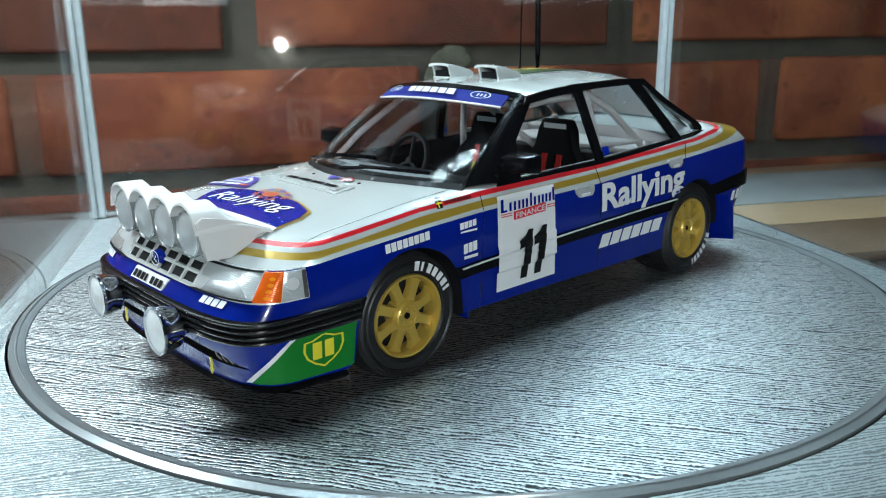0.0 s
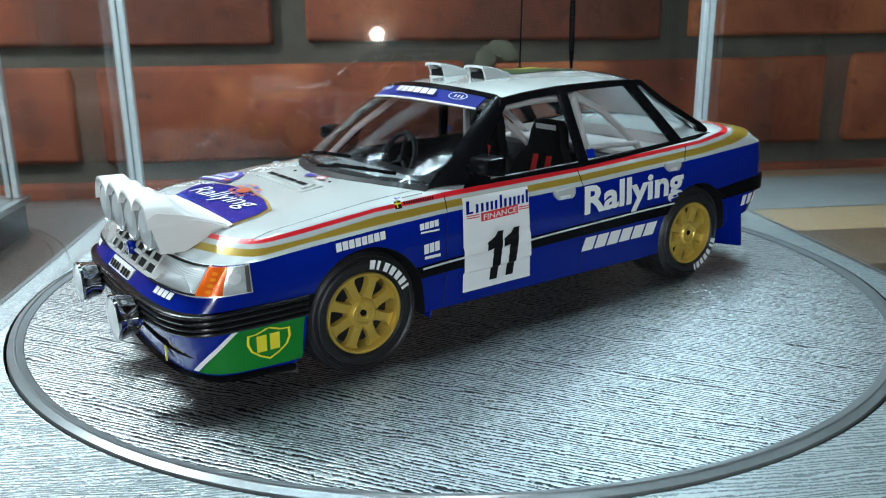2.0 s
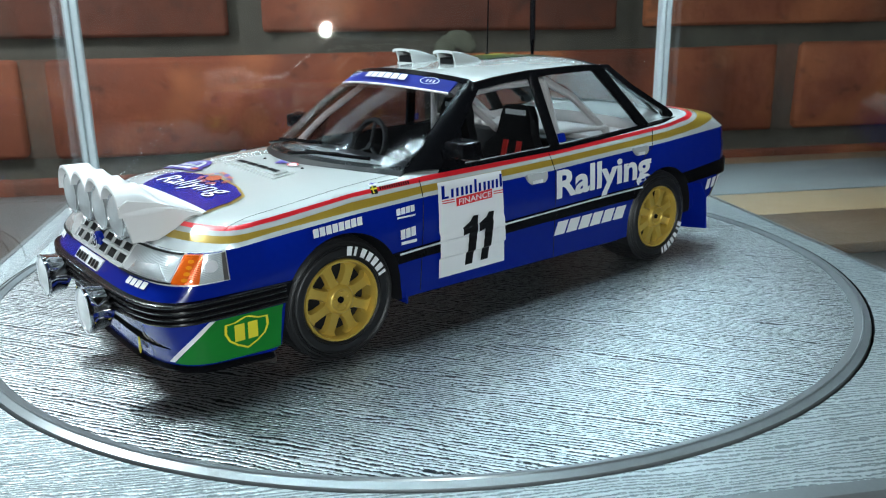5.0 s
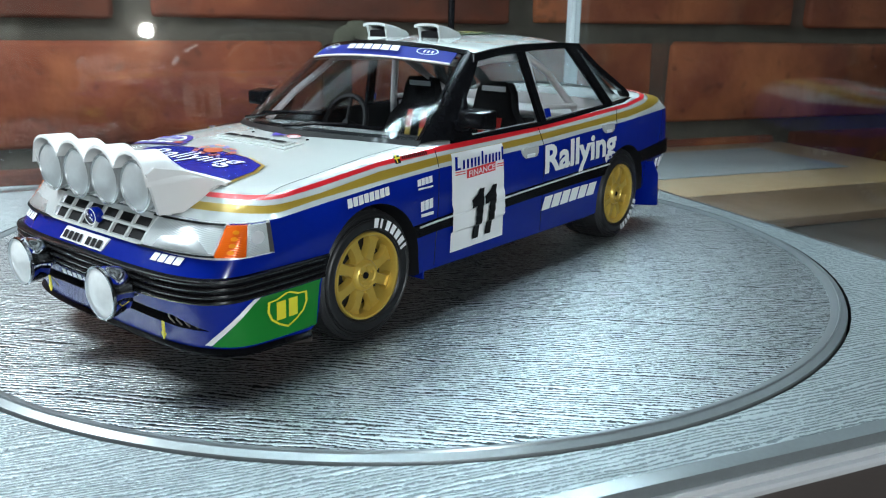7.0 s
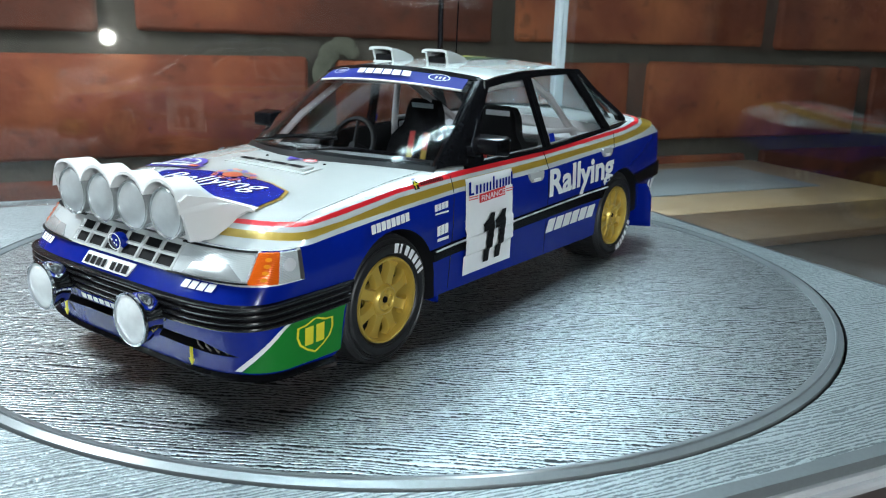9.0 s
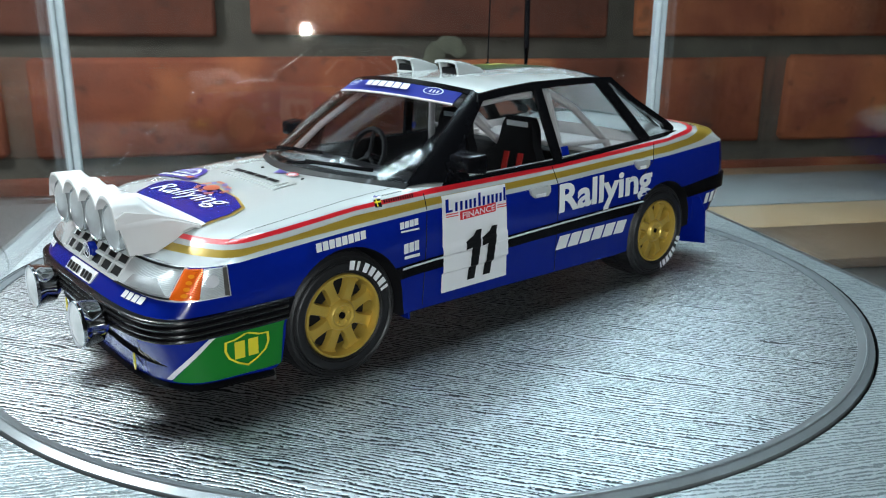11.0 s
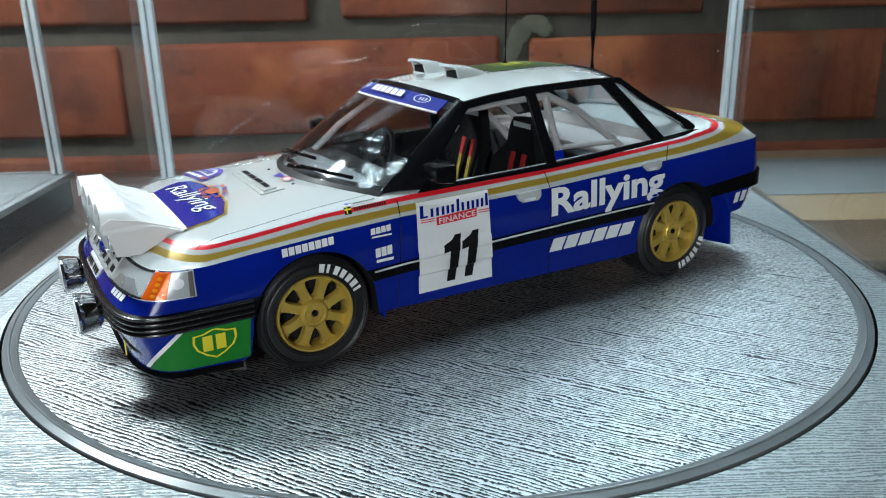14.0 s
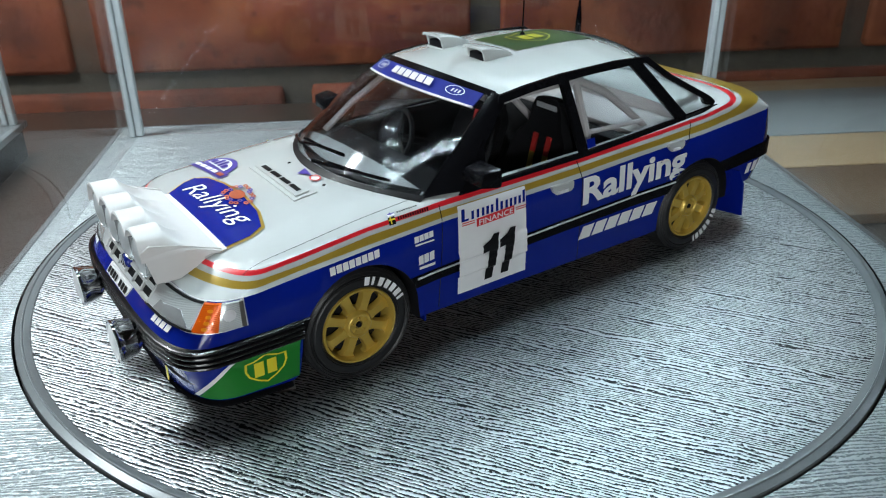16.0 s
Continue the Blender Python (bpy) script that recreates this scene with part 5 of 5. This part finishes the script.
# ---- bonnet ----
gold_edge = [(-0.1040, -0.0266), (-0.0948, -0.0268), (-0.0898, -0.0242), (-0.0870, -0.0150), (-0.0858, -0.0020), (-0.0866, 0.0110), (-0.0886, 0.0204), (-0.0924, 0.0244), (-0.0960, 0.0238), (-0.1040, 0.0195)]
poly_decal("bonnet_decal_edge", gold_edge, on_top, M_GOLD, body, "gold edged bonnet decal", 0.0003)
blue_poly = [(-0.1038, -0.0257), (-0.0950, -0.0258), (-0.0905, -0.0233), (-0.0878, -0.0146), (-0.0867, -0.0020), (-0.0875, 0.0105), (-0.0894, 0.0196), (-0.0926, 0.0233), (-0.0960, 0.0228), (-0.1038, 0.0188)]
poly_decal("bonnet_decal", blue_poly, on_top, M_BLUE, body, "blue bonnet decal", 0.0005)
lettering("bonnet_lettering", "Rallying", 0, 1, 0, 1, on_top, M_DECAL, body, "white slanted lettering", 0.0008, 0.0, 0.25, lambda s, t: (-0.1006 + 0.0078 * t + 0.0034 * s, 0.0175 - 0.0362 * s))
ellipse("crest", -0.0878, -0.0002, 0.0022, 0.0034, on_top, M_BROWN, body, off=0.0008, n=18)
rnd = random.Random(11)
for k in range(22):
    a = 2 * math.pi * k / 22
    r = rnd.uniform(1.1, 1.75)
    ellipse("crest_scroll", -0.0874 + 0.0028 * r * math.cos(a), -0.0002 + 0.0042 * r * math.sin(a), 0.0007, 0.0012, on_top, M_BROWN if k % 3 else M_PURPLE, body, off=0.0007, n=7, r0=0.35)
# rally plate sticker: a lettered banner under a dome
banner_poly = [(-0.0884, 0.0385), (-0.0870, 0.0166), (-0.0836, 0.0164), (-0.0848, 0.0386)]
sticker = poly_decal("rally_plate", banner_poly, on_top, M_PURPLE, body, "violet and white rally plate sticker", 0.0004)
for k in range(5):
    y0 = 0.0375 - 0.0042 * k
    x0 = -0.0875 + 0.00025 * k
    decal("rally_plate_bar", 0, 1, 0, 1, on_top, M_BROWN if k == 4 else M_DECAL, sticker, "", 0.0007, (1, 3), quad((x0, y0), (x0 + 0.0016, y0), (x0 + 0.00025, y0 - 0.0034), (x0 + 0.00185, y0 - 0.0034)))
dome = [(-0.0842 + 0.0072 * math.sin(math.radians(a)), 0.0275 - 0.0092 * math.cos(math.radians(a))) for a in range(0, 181, 15)]
poly_decal("rally_plate_dome", dome, on_top, M_PURPLE, body, "violet dome of the sticker", 0.0004)
inner = [(-0.0838 + 0.0052 * math.sin(math.radians(a)), 0.0275 - 0.0070 * math.cos(math.radians(a))) for a in range(0, 181, 15)]
poly_decal("rally_plate_field", inner, on_top, M_DECAL, body, "", 0.0006)
for y in (0.0290, 0.0262):
    decal("rally_plate_bar", -0.0834, -0.0796, y - 0.0008, y + 0.0008, on_top, M_PURPLE, body, off=0.0009, n=(2, 2))
for y in (0.0318, 0.0234):
    decal("rally_plate_bar", -0.0834, -0.0812, y - 0.0012, y + 0.0012, on_top, M_PURPLE, body, off=0.0009, n=(2, 2))
# bonnet vent
vent = raised("bonnet_vent", on_top, quad((-0.0770, -0.0163), (-0.0693, -0.0160), (-0.0765, 0.0168), (-0.0688, 0.0158)), 0.0004, 0.0007, M_WHITE, body, "white raised bonnet vent with dark slots", (4, 10))
raised("vent_lip", on_top, quad((-0.0757, -0.0148), (-0.0712, -0.0146), (-0.0752, 0.0150), (-0.0708, 0.0144)), 0.0009, 0.0008, M_WHITE, vent, "", (2, 10))
for k in range(4):
    y0 = -0.0128 + 0.0066 * k
    decal("vent_slot", -0.0743, -0.0727, y0, y0 + 0.0056, on_top, M_DARK, vent, off=0.0011, n=(1, 3))
poly_decal("bonnet_triangle", [(-0.0679, 0.0002), (-0.0642, 0.0020), (-0.0651, -0.0042)], on_top, M_PURPLE, body, "small violet triangle sticker", 0.0004)
ellipse("bonnet_disc", -0.0655, -0.0074, 0.0016, 0.0023, on_top, M_DECAL, body, off=0.0004)
ellipse("bonnet_ring", -0.0655, -0.0074, 0.0016, 0.0023, on_top, M_RED, body, off=0.0006, r0=0.78)
for y in (0.0105, -0.0130):
    bm = bmesh.new()
    p = on_top(-0.0655, y, 0.0)
    bmesh.ops.create_uvsphere(bm, u_segments=10, v_segments=6, radius=0.00045, matrix=Matrix.Translation(p) @ Matrix.Diagonal((1.3, 1, 0.8, 1)))
    part("washer_jet", bm, M_BLACK, body, "black washer jet")


def cut_decal(name, poly, place, mat, parent, label, off, cuts=24):
    """An outline laid on the skin, cut into fine level bands so that it follows ribs."""
    bm = bmesh.new()
    bm.faces.new([bm.verts.new((a, b, 0)) for a, b in poly])
    lo, hi = min(b for a, b in poly), max(b for a, b in poly)
    for k in range(1, cuts):
        bmesh.ops.bisect_plane(bm, geom=list(bm.verts) + list(bm.edges) + list(bm.faces), plane_co=(0, lo + (hi - lo) * k / cuts, 0), plane_no=(0, 1, 0))
    for v in bm.verts:
        v.co = place(v.co.x, v.co.y, off)
    return part(name, bm, mat, parent, label, smooth=0)


def seam(pts, place, name="seam", r=0.00014):
    bm = bmesh.new()
    tube(bm, [place(a, b, 0.00002) for a, b in pts], r, 5)
    return part(name, bm, M_DBLACK, body, "dark shut line")


def dense(pts, n=12):
    out = []
    for (a, b), (c, d) in zip(pts, pts[1:]):
        out += [(a + (c - a) * k / n, b + (d - b) * k / n) for k in range(n)]
    return out + [pts[-1]]


for s in (-1, 1):
    seam(dense([(-0.1030, s * 0.0388), (-0.0850, s * 0.0378), (-0.0650, s * 0.0368), (-0.0500, s * 0.0360)]), on_top, "bonnet_seam", 0.00007)


def flank_of(s):
    def place(x, z, off):
        p = on_flank(x, z, off)
        return Vector((p.x, s * -p.y, p.z))
    return place


for s in (-1, 1):
    fl = flank_of(s)
    seam(dense([(-0.0433, 0.0480), (-0.0431, 0.0440), (-0.0446, 0.0150)]), fl, "door_seam")
    seam(dense([(0.0110, 0.0495), (0.0126, 0.0435), (0.0131, 0.0140)]), fl, "door_seam")
    seam(dense([(0.0535, 0.0300), (0.0560, 0.0400), (0.0640, 0.0460), (0.0660, 0.0520)]), fl, "door_seam")
    # number board, stretched over the flank strip
    def fb(x, z, off, fl=fl, s=s):
        y = max(abs(fl(x, z + dz, 0.0).y) for dz in (-0.0022, -0.0012, 0.0, 0.0012, 0.0022))
        y += 0.00012 * math.sin(2600 * z + 40 * x) * max(0.0, 1 - abs(z - 0.0285) / 0.006)
        return Vector((x, s * (y + off), z))
    board = decal("number_board", 0, 1, 0, 1, fb, M_DECAL, car, "white number board with a black eleven", 0.0004, (12, 40), quad((-0.0378, 0.0172), (-0.0106, 0.0174), (-0.0379, 0.0466), (-0.0122, 0.0470)))

    def box_fn(a0, a1, b0, b1, rise=0.0, s=s):
        return lambda u, t: (a0 + (a1 - a0) * (u if s < 0 else 1 - u), b0 + (b1 - b0) * t + rise * (u if s < 0 else 1 - u))
    for x0, x1 in ((-0.0299, -0.0228), (-0.0234, -0.0163)):
        one = [(0.24, 0.0), (0.66, 0.0), (0.98, 1.0), (0.66, 1.0), (0.52, 0.90), (0.10, 0.80), (0.05, 0.64), (0.40, 0.67)]
        if s > 0:
            one = [(1 - a, b) for a, b in one][::-1]
        cut_decal("digit", [(x0 + (x1 - x0) * a, 0.0197 + 0.0152 * b + 0.04 * (x0 + 0.0299)) for a, b in one], fb, M_DBLACK, board, "black digit", 0.0012)
    for a, b, h in ((0.0, 0.05, 1.0), (0.05, 0.11, 0.16), (0.15, 0.19, 0.66), (0.23, 0.27, 0.66), (0.31, 0.35, 0.66), (0.38, 0.42, 0.66), (0.45, 0.49, 0.66), (0.53, 0.57, 1.0), (0.60, 0.64, 0.66), (0.68, 0.72, 0.66), (0.75, 0.79, 0.66), (0.82, 0.86, 0.66), (0.89, 0.93, 0.66), (0.96, 1.0, 1.0)):
        word = box_fn(-0.0370, -0.0126, 0.0416, 0.0456, 0.0006)
        bars("sponsor_mark", 1, 0, 1, 0, 1, fb, M_BLUE, board, "", 0.0009, 0.0, 0.0, 1, lambda u, t, a=a, b=b, h=h, word=word: word(a + (b - a) * u, h * t))
    decal("sponsor_band", 0, 1, 0, 1, fb, M_RED, board, "red band with white lettering", 0.0008, (8, 2), quad((-0.0313, 0.0387), (-0.0168, 0.0393), (-0.0314, 0.0413), (-0.0168, 0.0421)))
    lettering("band_lettering", "FINANCE", 0, 1, 0, 1, fb, M_DECAL, board, "white lettering", 0.0011, 0.010, 0.0, box_fn(-0.0306, -0.0175, 0.0391, 0.0409, 0.0007))
    for z in (0.0402, 0.0409):
        for a, b in ((-0.0368, -0.0320), (-0.0162, -0.0122)):
            decal("band_line", a, b, z, z + 0.0003, fb, M_RED, board, off=0.0008, n=(3, 1))
    lettering("door_lettering", "Rallying", 0, 1, 0, 1, fl, M_DECAL, car, "white bold lettering", 0.0005, 0.032, 0.0, box_fn(0.0128, 0.0628, 0.0311, 0.0436, 0.0014))
    bars("door_mark", 6, 0, 1, 0, 1, fl, M_DECAL, car, "", 0.0004, 0.14, 0.05, 1, box_fn(0.0134, 0.0502, 0.0213, 0.0259, 0.0004))
    bars("wing_mark", 8, 0, 1, 0, 1, fl, M_DECAL, car, "", 0.0004, 0.16, 0.0, 1, box_fn(-0.0810, -0.0650, 0.0381, 0.0404, 0.0010))
    bars("wing_mark_small", 4, 0, 1, 0, 1, fl, M_DECAL, car, "", 0.0004, 0.14, 0.0, 1, box_fn(-0.0534, -0.0465, 0.0394, 0.0413, 0.0004))
    decal("wing_line", -0.0532, -0.0465, 0.0384, 0.0389, fl, M_DECAL, car, off=0.0004, n=(4, 1))
    bars("wing_mark_small", 3, 0, 1, 0, 1, fl, M_DECAL, car, "", 0.0004, 0.14, 0.0, 1, box_fn(-0.0523, -0.0464, 0.0322, 0.0350, 0.0004))
    decal("wing_line", -0.0521, -0.0463, 0.0306, 0.0315, fl, M_DECAL, car, off=0.0004, n=(4, 1))
    # crew names as plain bars with two small flags
    def shoulder(x, y, off, s=s):
        return on_top(x, s * y, off)
    for y, x0, x1, n in ((0.0399, -0.0570, -0.0500, 9), (0.0411, -0.0574, -0.0468, 13)):
        for k in range(n):
            a = x0 + (x1 - x0) * k / n
            decal("name_bar", a, a + 0.62 * (x1 - x0) / n, y - 0.00018, y + 0.00022, shoulder, M_DBLACK, car, off=0.0004, n=(1, 1))
    flag = decal("name_flag", -0.0600, -0.0578, 0.0394, 0.0403, shoulder, M_DECAL, car, "small white flag with a blue cross", 0.0003, (2, 1))
    decal("flag_cross", -0.0600, -0.0578, 0.0397, 0.0400, shoulder, M_PURPLE, flag, "", 0.0005, (2, 1))
    decal("flag_cross", -0.0594, -0.0590, 0.0394, 0.0403, shoulder, M_PURPLE, flag, "", 0.0006, (1, 1))
    flag = decal("name_flag", -0.0604, -0.0582, 0.0406, 0.0416, shoulder, M_DBLACK, car, "small dark flag with a yellow cross", 0.0003, (2, 1))
    decal("flag_cross", -0.0604, -0.0582, 0.0410, 0.0412, shoulder, M_YELLOW, flag, "", 0.0005, (2, 1))
    decal("flag_cross", -0.0598, -0.0594, 0.0406, 0.0416, shoulder, M_YELLOW, flag, "", 0.0006, (1, 1))
    # handles
    for a0, a1, b0, b1 in ((-0.0014, 0.0086, 0.0406, 0.0441), (0.0525, 0.0616, 0.0437, 0.0470)):
        bm = bmesh.new()
        y = abs(on_flank((a0 + a1) / 2, (b0 + b1) / 2, 0.0).y)
        prism(bm, [(a0, b1 - 0.0004), (a0 + 0.0006, b1), (a1 - 0.0004, b1), (a1, b1 - 0.0006), (a1, b0 + 0.0012), (a1 - 0.0010, b0), (a0 + 0.0026, b0), (a0 + 0.0008, b0 + 0.0014)], lambda a, b, d, y=y, s=s: (a, s * (y - 0.0004 + d), b), 0.0011)
        bmesh.ops.bevel(bm, geom=list(bm.edges), offset=0.00025, segments=2, affect="EDGES")
        handle = part("door_handle", bm, M_WHITE, car, "white door handle")
        bm = bmesh.new()
        box(bm, a0 + 0.0028, a1 - 0.0026, s * (y + 0.00055), s * (y + 0.0010), b0 + 0.0002, b0 + 0.0013, 0.0002)
        part("handle_recess", bm, M_REFLECTOR, handle)
    decal("tail_label", 0, 1, 0, 1, lambda x, z, off, s=s: Vector((x, s * (side_y(z) + 0.0012), z)), M_DBLACK, car, "small black label", 0.0004, (3, 1), quad((0.0640, 0.0534), (0.0735, 0.0541), (0.0640, 0.0542), (0.0735, 0.0549)))
    sticker = decal("window_sticker", 0, 1, 0, 1, lambda x, z, off, s=s: Vector((x, s * (side_y(z) + 0.0010), z)), M_BLUE, car, "small blue window sticker", 0.0, (2, 2), quad((0.0160, 0.0524), (0.0197, 0.0526), (0.0160, 0.0553), (0.0197, 0.0553)))
    # mud flaps
    bm = bmesh.new()
    prism(bm, [(s * 0.0290, 0.0260), (s * 0.0462, 0.0290), (s * 0.0484, 0.0240), (s * 0.0486, 0.0106), (s * 0.0300, 0.0082)], lambda a, b, d: (0.0925 + 0.12 * (0.028 - b) + d, a, b), 0.0007)
    part("mud_flap", bm, M_BLUE, car, "blue rear mud flap", smooth=0)
    bm = bmesh.new()
    prism(bm, [(s * 0.0300, 0.0200), (s * 0.0425, 0.0200), (s * 0.0425, 0.0120), (s * 0.0300, 0.0120)], lambda a, b, d: (-0.0500 + d, a, b), 0.0006)
    part("mud_flap", bm, M_BLUE, car, "blue front mud flap", smooth=0)
    # tail mark on the rear bumper side
    bars("tail_mark", 3, 0, 1, 0, 1, fl, M_DECAL, car, "", 0.0004, 0.3, 0.1, 1, box_fn(0.1020, 0.1130, 0.0245, 0.0285, 0.0010))

# wipers
def wiper(pts, blade):
    bm = bmesh.new()
    tube(bm, pts, 0.00055, 6)
    arm = part("wiper", bm, M_BLACK, car, "black wiper arm and blade")
    bm = bmesh.new()
    tube(bm, blade, 0.0006, 6, flat=0.8)
    part("wiper_blade", bm, M_BLACK, arm)


def ws_point(s, t, off):
    p, n = ws_fn(s, t)
    return p + off * Vector(n).normalized()


wiper([ws_point(0.03, 0.86, 0.0014), ws_point(0.06, 0.70, 0.0022), ws_point(0.13, 0.55, 0.0020)], [ws_point(0.10, 0.72, 0.0016), ws_point(0.13, 0.55, 0.0016), ws_point(0.15, 0.38, 0.0016)])
wiper([ws_point(0.02, 0.52, 0.0014), ws_point(0.05, 0.36, 0.0022), ws_point(0.07, 0.24, 0.0020)], [ws_point(0.06, 0.42, 0.0016), ws_point(0.07, 0.25, 0.0016), ws_point(0.07, 0.12, 0.0016)])

# ---- cabin ----
bm = bmesh.new()
prism(bm, [(-0.0540, 0.0485), (-0.0400, 0.0500), (-0.0300, 0.0492), (-0.0275, 0.0470), (-0.0280, 0.0420), (-0.0300, 0.0260), (-0.0430, 0.0260)], lambda a, b, d: (a, -0.0365 + d, b), 0.073)
bmesh.ops.bevel(bm, geom=list(bm.edges), offset=0.0008, segments=2, affect="EDGES")
dash = part("dashboard", bm, M_MATT, car, "matt black dashboard")
bm = bmesh.new()
m = Matrix.Translation((-0.0215, 0.0165, 0.0490)) @ Matrix.Rotation(math.radians(-68), 4, "Y")
R, r = 0.0095, 0.0010
rings = []
for i in range(28):
    a = 2 * math.pi * i / 28
    rings.append([bm.verts.new(m @ Vector(((R + r * math.cos(2 * math.pi * k / 6)) * math.cos(a), (R + r * math.cos(2 * math.pi * k / 6)) * math.sin(a), r * math.sin(2 * math.pi * k / 6)))) for k in range(6)])
for i in range(28):
    a, b = rings[i], rings[(i + 1) % 28]
    for k in range(6):
        bm.faces.new((a[k], a[(k + 1) % 6], b[(k + 1) % 6], b[k]))
for a in (0, 120, 240):
    tube(bm, [m @ Vector((0, 0, -0.001)), m @ Vector((R * math.cos(math.radians(a)), R * math.sin(math.radians(a)), 0))], 0.0007, 6)
tube(bm, [m @ Vector((0, 0, 0)), m @ Vector((0, 0, -0.014))], 0.0014, 8)
part("steering_wheel", bm, M_MATT, dash, "black three-spoke steering wheel")


def seat(y):
    """A bucket seat with a harness."""
    ob = new("bucket_seat")
    ob.parent, ob.empty_display_size = car, 0.005
    ob["label"] = "black bucket seat with a red and yellow harness"
    bm = bmesh.new()

    def back(s, t):
        k = 2 * t - 1
        w = ip(s, [(0.0, 0.0125), (0.35, 0.0130), (0.62, 0.0125), (0.72, 0.0085), (0.92, 0.0072), (1.0, 0.0052)])
        z = 0.0270 + 0.0358 * s
        x = 0.0120 + 0.0090 * s + 0.002 * math.sin(3 * s)
        wing = ip(s, [(0.0, 0.006), (0.5, 0.0045), (0.7, 0.0020), (1.0, 0.0022)])
        return Vector((x - wing * abs(k) ** 3, y + w * k, z)), Vector((-1, -0.3 * k, 0.15))
    grid_patch(bm, back, 20, 12, 0.0034)
    part("backrest", bm, M_SEAT, ob, "black shell backrest")
    bm = bmesh.new()

    def cushion(s, t):
        k = 2 * t - 1
        return Vector((0.0135 - 0.0265 * s, y + 0.0125 * k, 0.0275 + 0.0030 * s + 0.0035 * abs(k) ** 3)), Vector((0, 0, 1))
    grid_patch(bm, cushion, 10, 10, 0.0055)
    part("cushion", bm, M_SEAT, ob, "black cushion")
    for k in (-1, 1):
        yy = y + 0.0034 * k
        for name, z0, z1, mat in (("shoulder_pad", 0.0440, 0.0505, M_HARNESS), ("harness_strap", 0.0300, 0.0440, M_HARNESS2)):
            bm = bmesh.new()
            x0, x1 = 0.0128 + (z0 - 0.027) * 0.25, 0.0128 + (z1 - 0.027) * 0.25
            grid_patch(bm, lambda s, t: (Vector((x0 + (x1 - x0) * s - 0.0012, yy + 0.0011 * (2 * t - 1), z0 + (z1 - z0) * s)), Vector((-1, 0, 0.2))), 2, 2, 0.0006)
            part(name, bm, mat, ob, "", smooth=0)
    bm = bmesh.new()
    grid_patch(bm, lambda s, t: (Vector((0.0192 - 0.0004, y + 0.0050 * (2 * t - 1), 0.0595 + 0.0018 * s)), Vector((-1, 0, 0.2))), 1, 4, 0.0003)
    part("seat_mark", bm, M_REFLECTOR, ob, "pale bar on the headrest", smooth=0)
    return ob


seat(-0.0170)
seat(0.0170)

cage = new("roll_cage")
cage.parent, cage.empty_display_size = car, 0.005
cage["label"] = "off-white tubular roll cage"


def cage_bar(pts, r=0.0013):
    bm = bmesh.new()
    tube(bm, pts, r, 8)
    part("cage_tube", bm, M_CAGE, cage)


for s in (-1, 1):
    cage_bar([(0.0230, s * 0.0335, 0.0200), (0.0225, s * 0.0335, 0.0540), (0.0195, s * 0.0295, 0.0715)])
    cage_bar([(0.0200, s * 0.0290, 0.0722), (0.0330, s * 0.0300, 0.0660), (0.0510, s * 0.0310, 0.0525), (0.0600, s * 0.0310, 0.0440)])
    cage_bar([(0.0195, s * 0.0290, 0.0718), (0.0, s * 0.0292, 0.0714), (-0.0130, s * 0.0290, 0.0700), (-0.0300, s * 0.0320, 0.0590), (-0.0400, s * 0.0345, 0.0500)], 0.0012)
    cage_bar([(0.0225, s * 0.0330, 0.0545), (0.0500, s * 0.0325, 0.0535)], 0.0009)
cage_bar([(0.0195, -0.0290, 0.0718), (0.0195, 0.0, 0.0728), (0.0195, 0.0290, 0.0718)])
cage_bar([(0.0195, 0.0290, 0.0715), (0.0300, -0.0300, 0.0340)])
cage_bar([(-0.0130, -0.0290, 0.0702), (-0.0160, 0.0, 0.0718), (-0.0130, 0.0290, 0.0702)], 0.0011)
# pale rear shelf and floor
bm = bmesh.new()
box(bm, 0.0440, 0.0850, -0.0350, 0.0350, 0.0490, 0.0510, 0.0008)
part("rear_shelf", bm, M_CAGE, car, "off-white rear shelf")
bm = bmesh.new()
box(bm, 0.0370, 0.0450, -0.0350, 0.0350, 0.0175, 0.0490, 0.0008)
part("rear_bulkhead", bm, M_MATT, car, "dark bulkhead behind the seats")

# ---- bricks of the wall ----
def brick_mesh(seed):
    rnd = random.Random(seed)
    bm = bmesh.new()
    bmesh.ops.create_cube(bm, size=1.0, matrix=Matrix.Diagonal((0.255, 0.06, 0.0655, 1)))
    bmesh.ops.bevel(bm, geom=list(bm.edges), offset=0.0035, segments=2, affect="EDGES", profile=0.6)
    for v in bm.verts:
        v.co += Vector((rnd.uniform(-1, 1), rnd.uniform(-0.6, 0.6), rnd.uniform(-1, 1))) * 0.0011
    me = bpy.data.meshes.new("brick")
    bm.to_mesh(me)
    bm.free()
    me.materials.append(M_BRICK)
    me.shade_smooth()
    return me


BRICKS = [brick_mesh(k) for k in range(6)]
rnd = random.Random(5)
for course in range(-2, 8):
    z = 0.0355 + 0.0800 * course
    start = -0.0830 if course % 2 else 0.051
    for k in range(-5, 6):
        uu = start + 0.2755 * k
        if not -1.4 < uu < 1.4 or z - 0.03 < TABLE_Z - 0.1:
            continue
        ob = new("brick", BRICKS[rnd.randrange(6)])
        ob.parent = wall
        ob.location = (uu + 0.138 + rnd.uniform(-0.002, 0.002), WALL_V + 0.030 + rnd.uniform(-0.001, 0.0015), z + rnd.uniform(-0.0012, 0.0012))
        ob.rotation_euler = (0, rnd.uniform(-0.006, 0.006), 0)
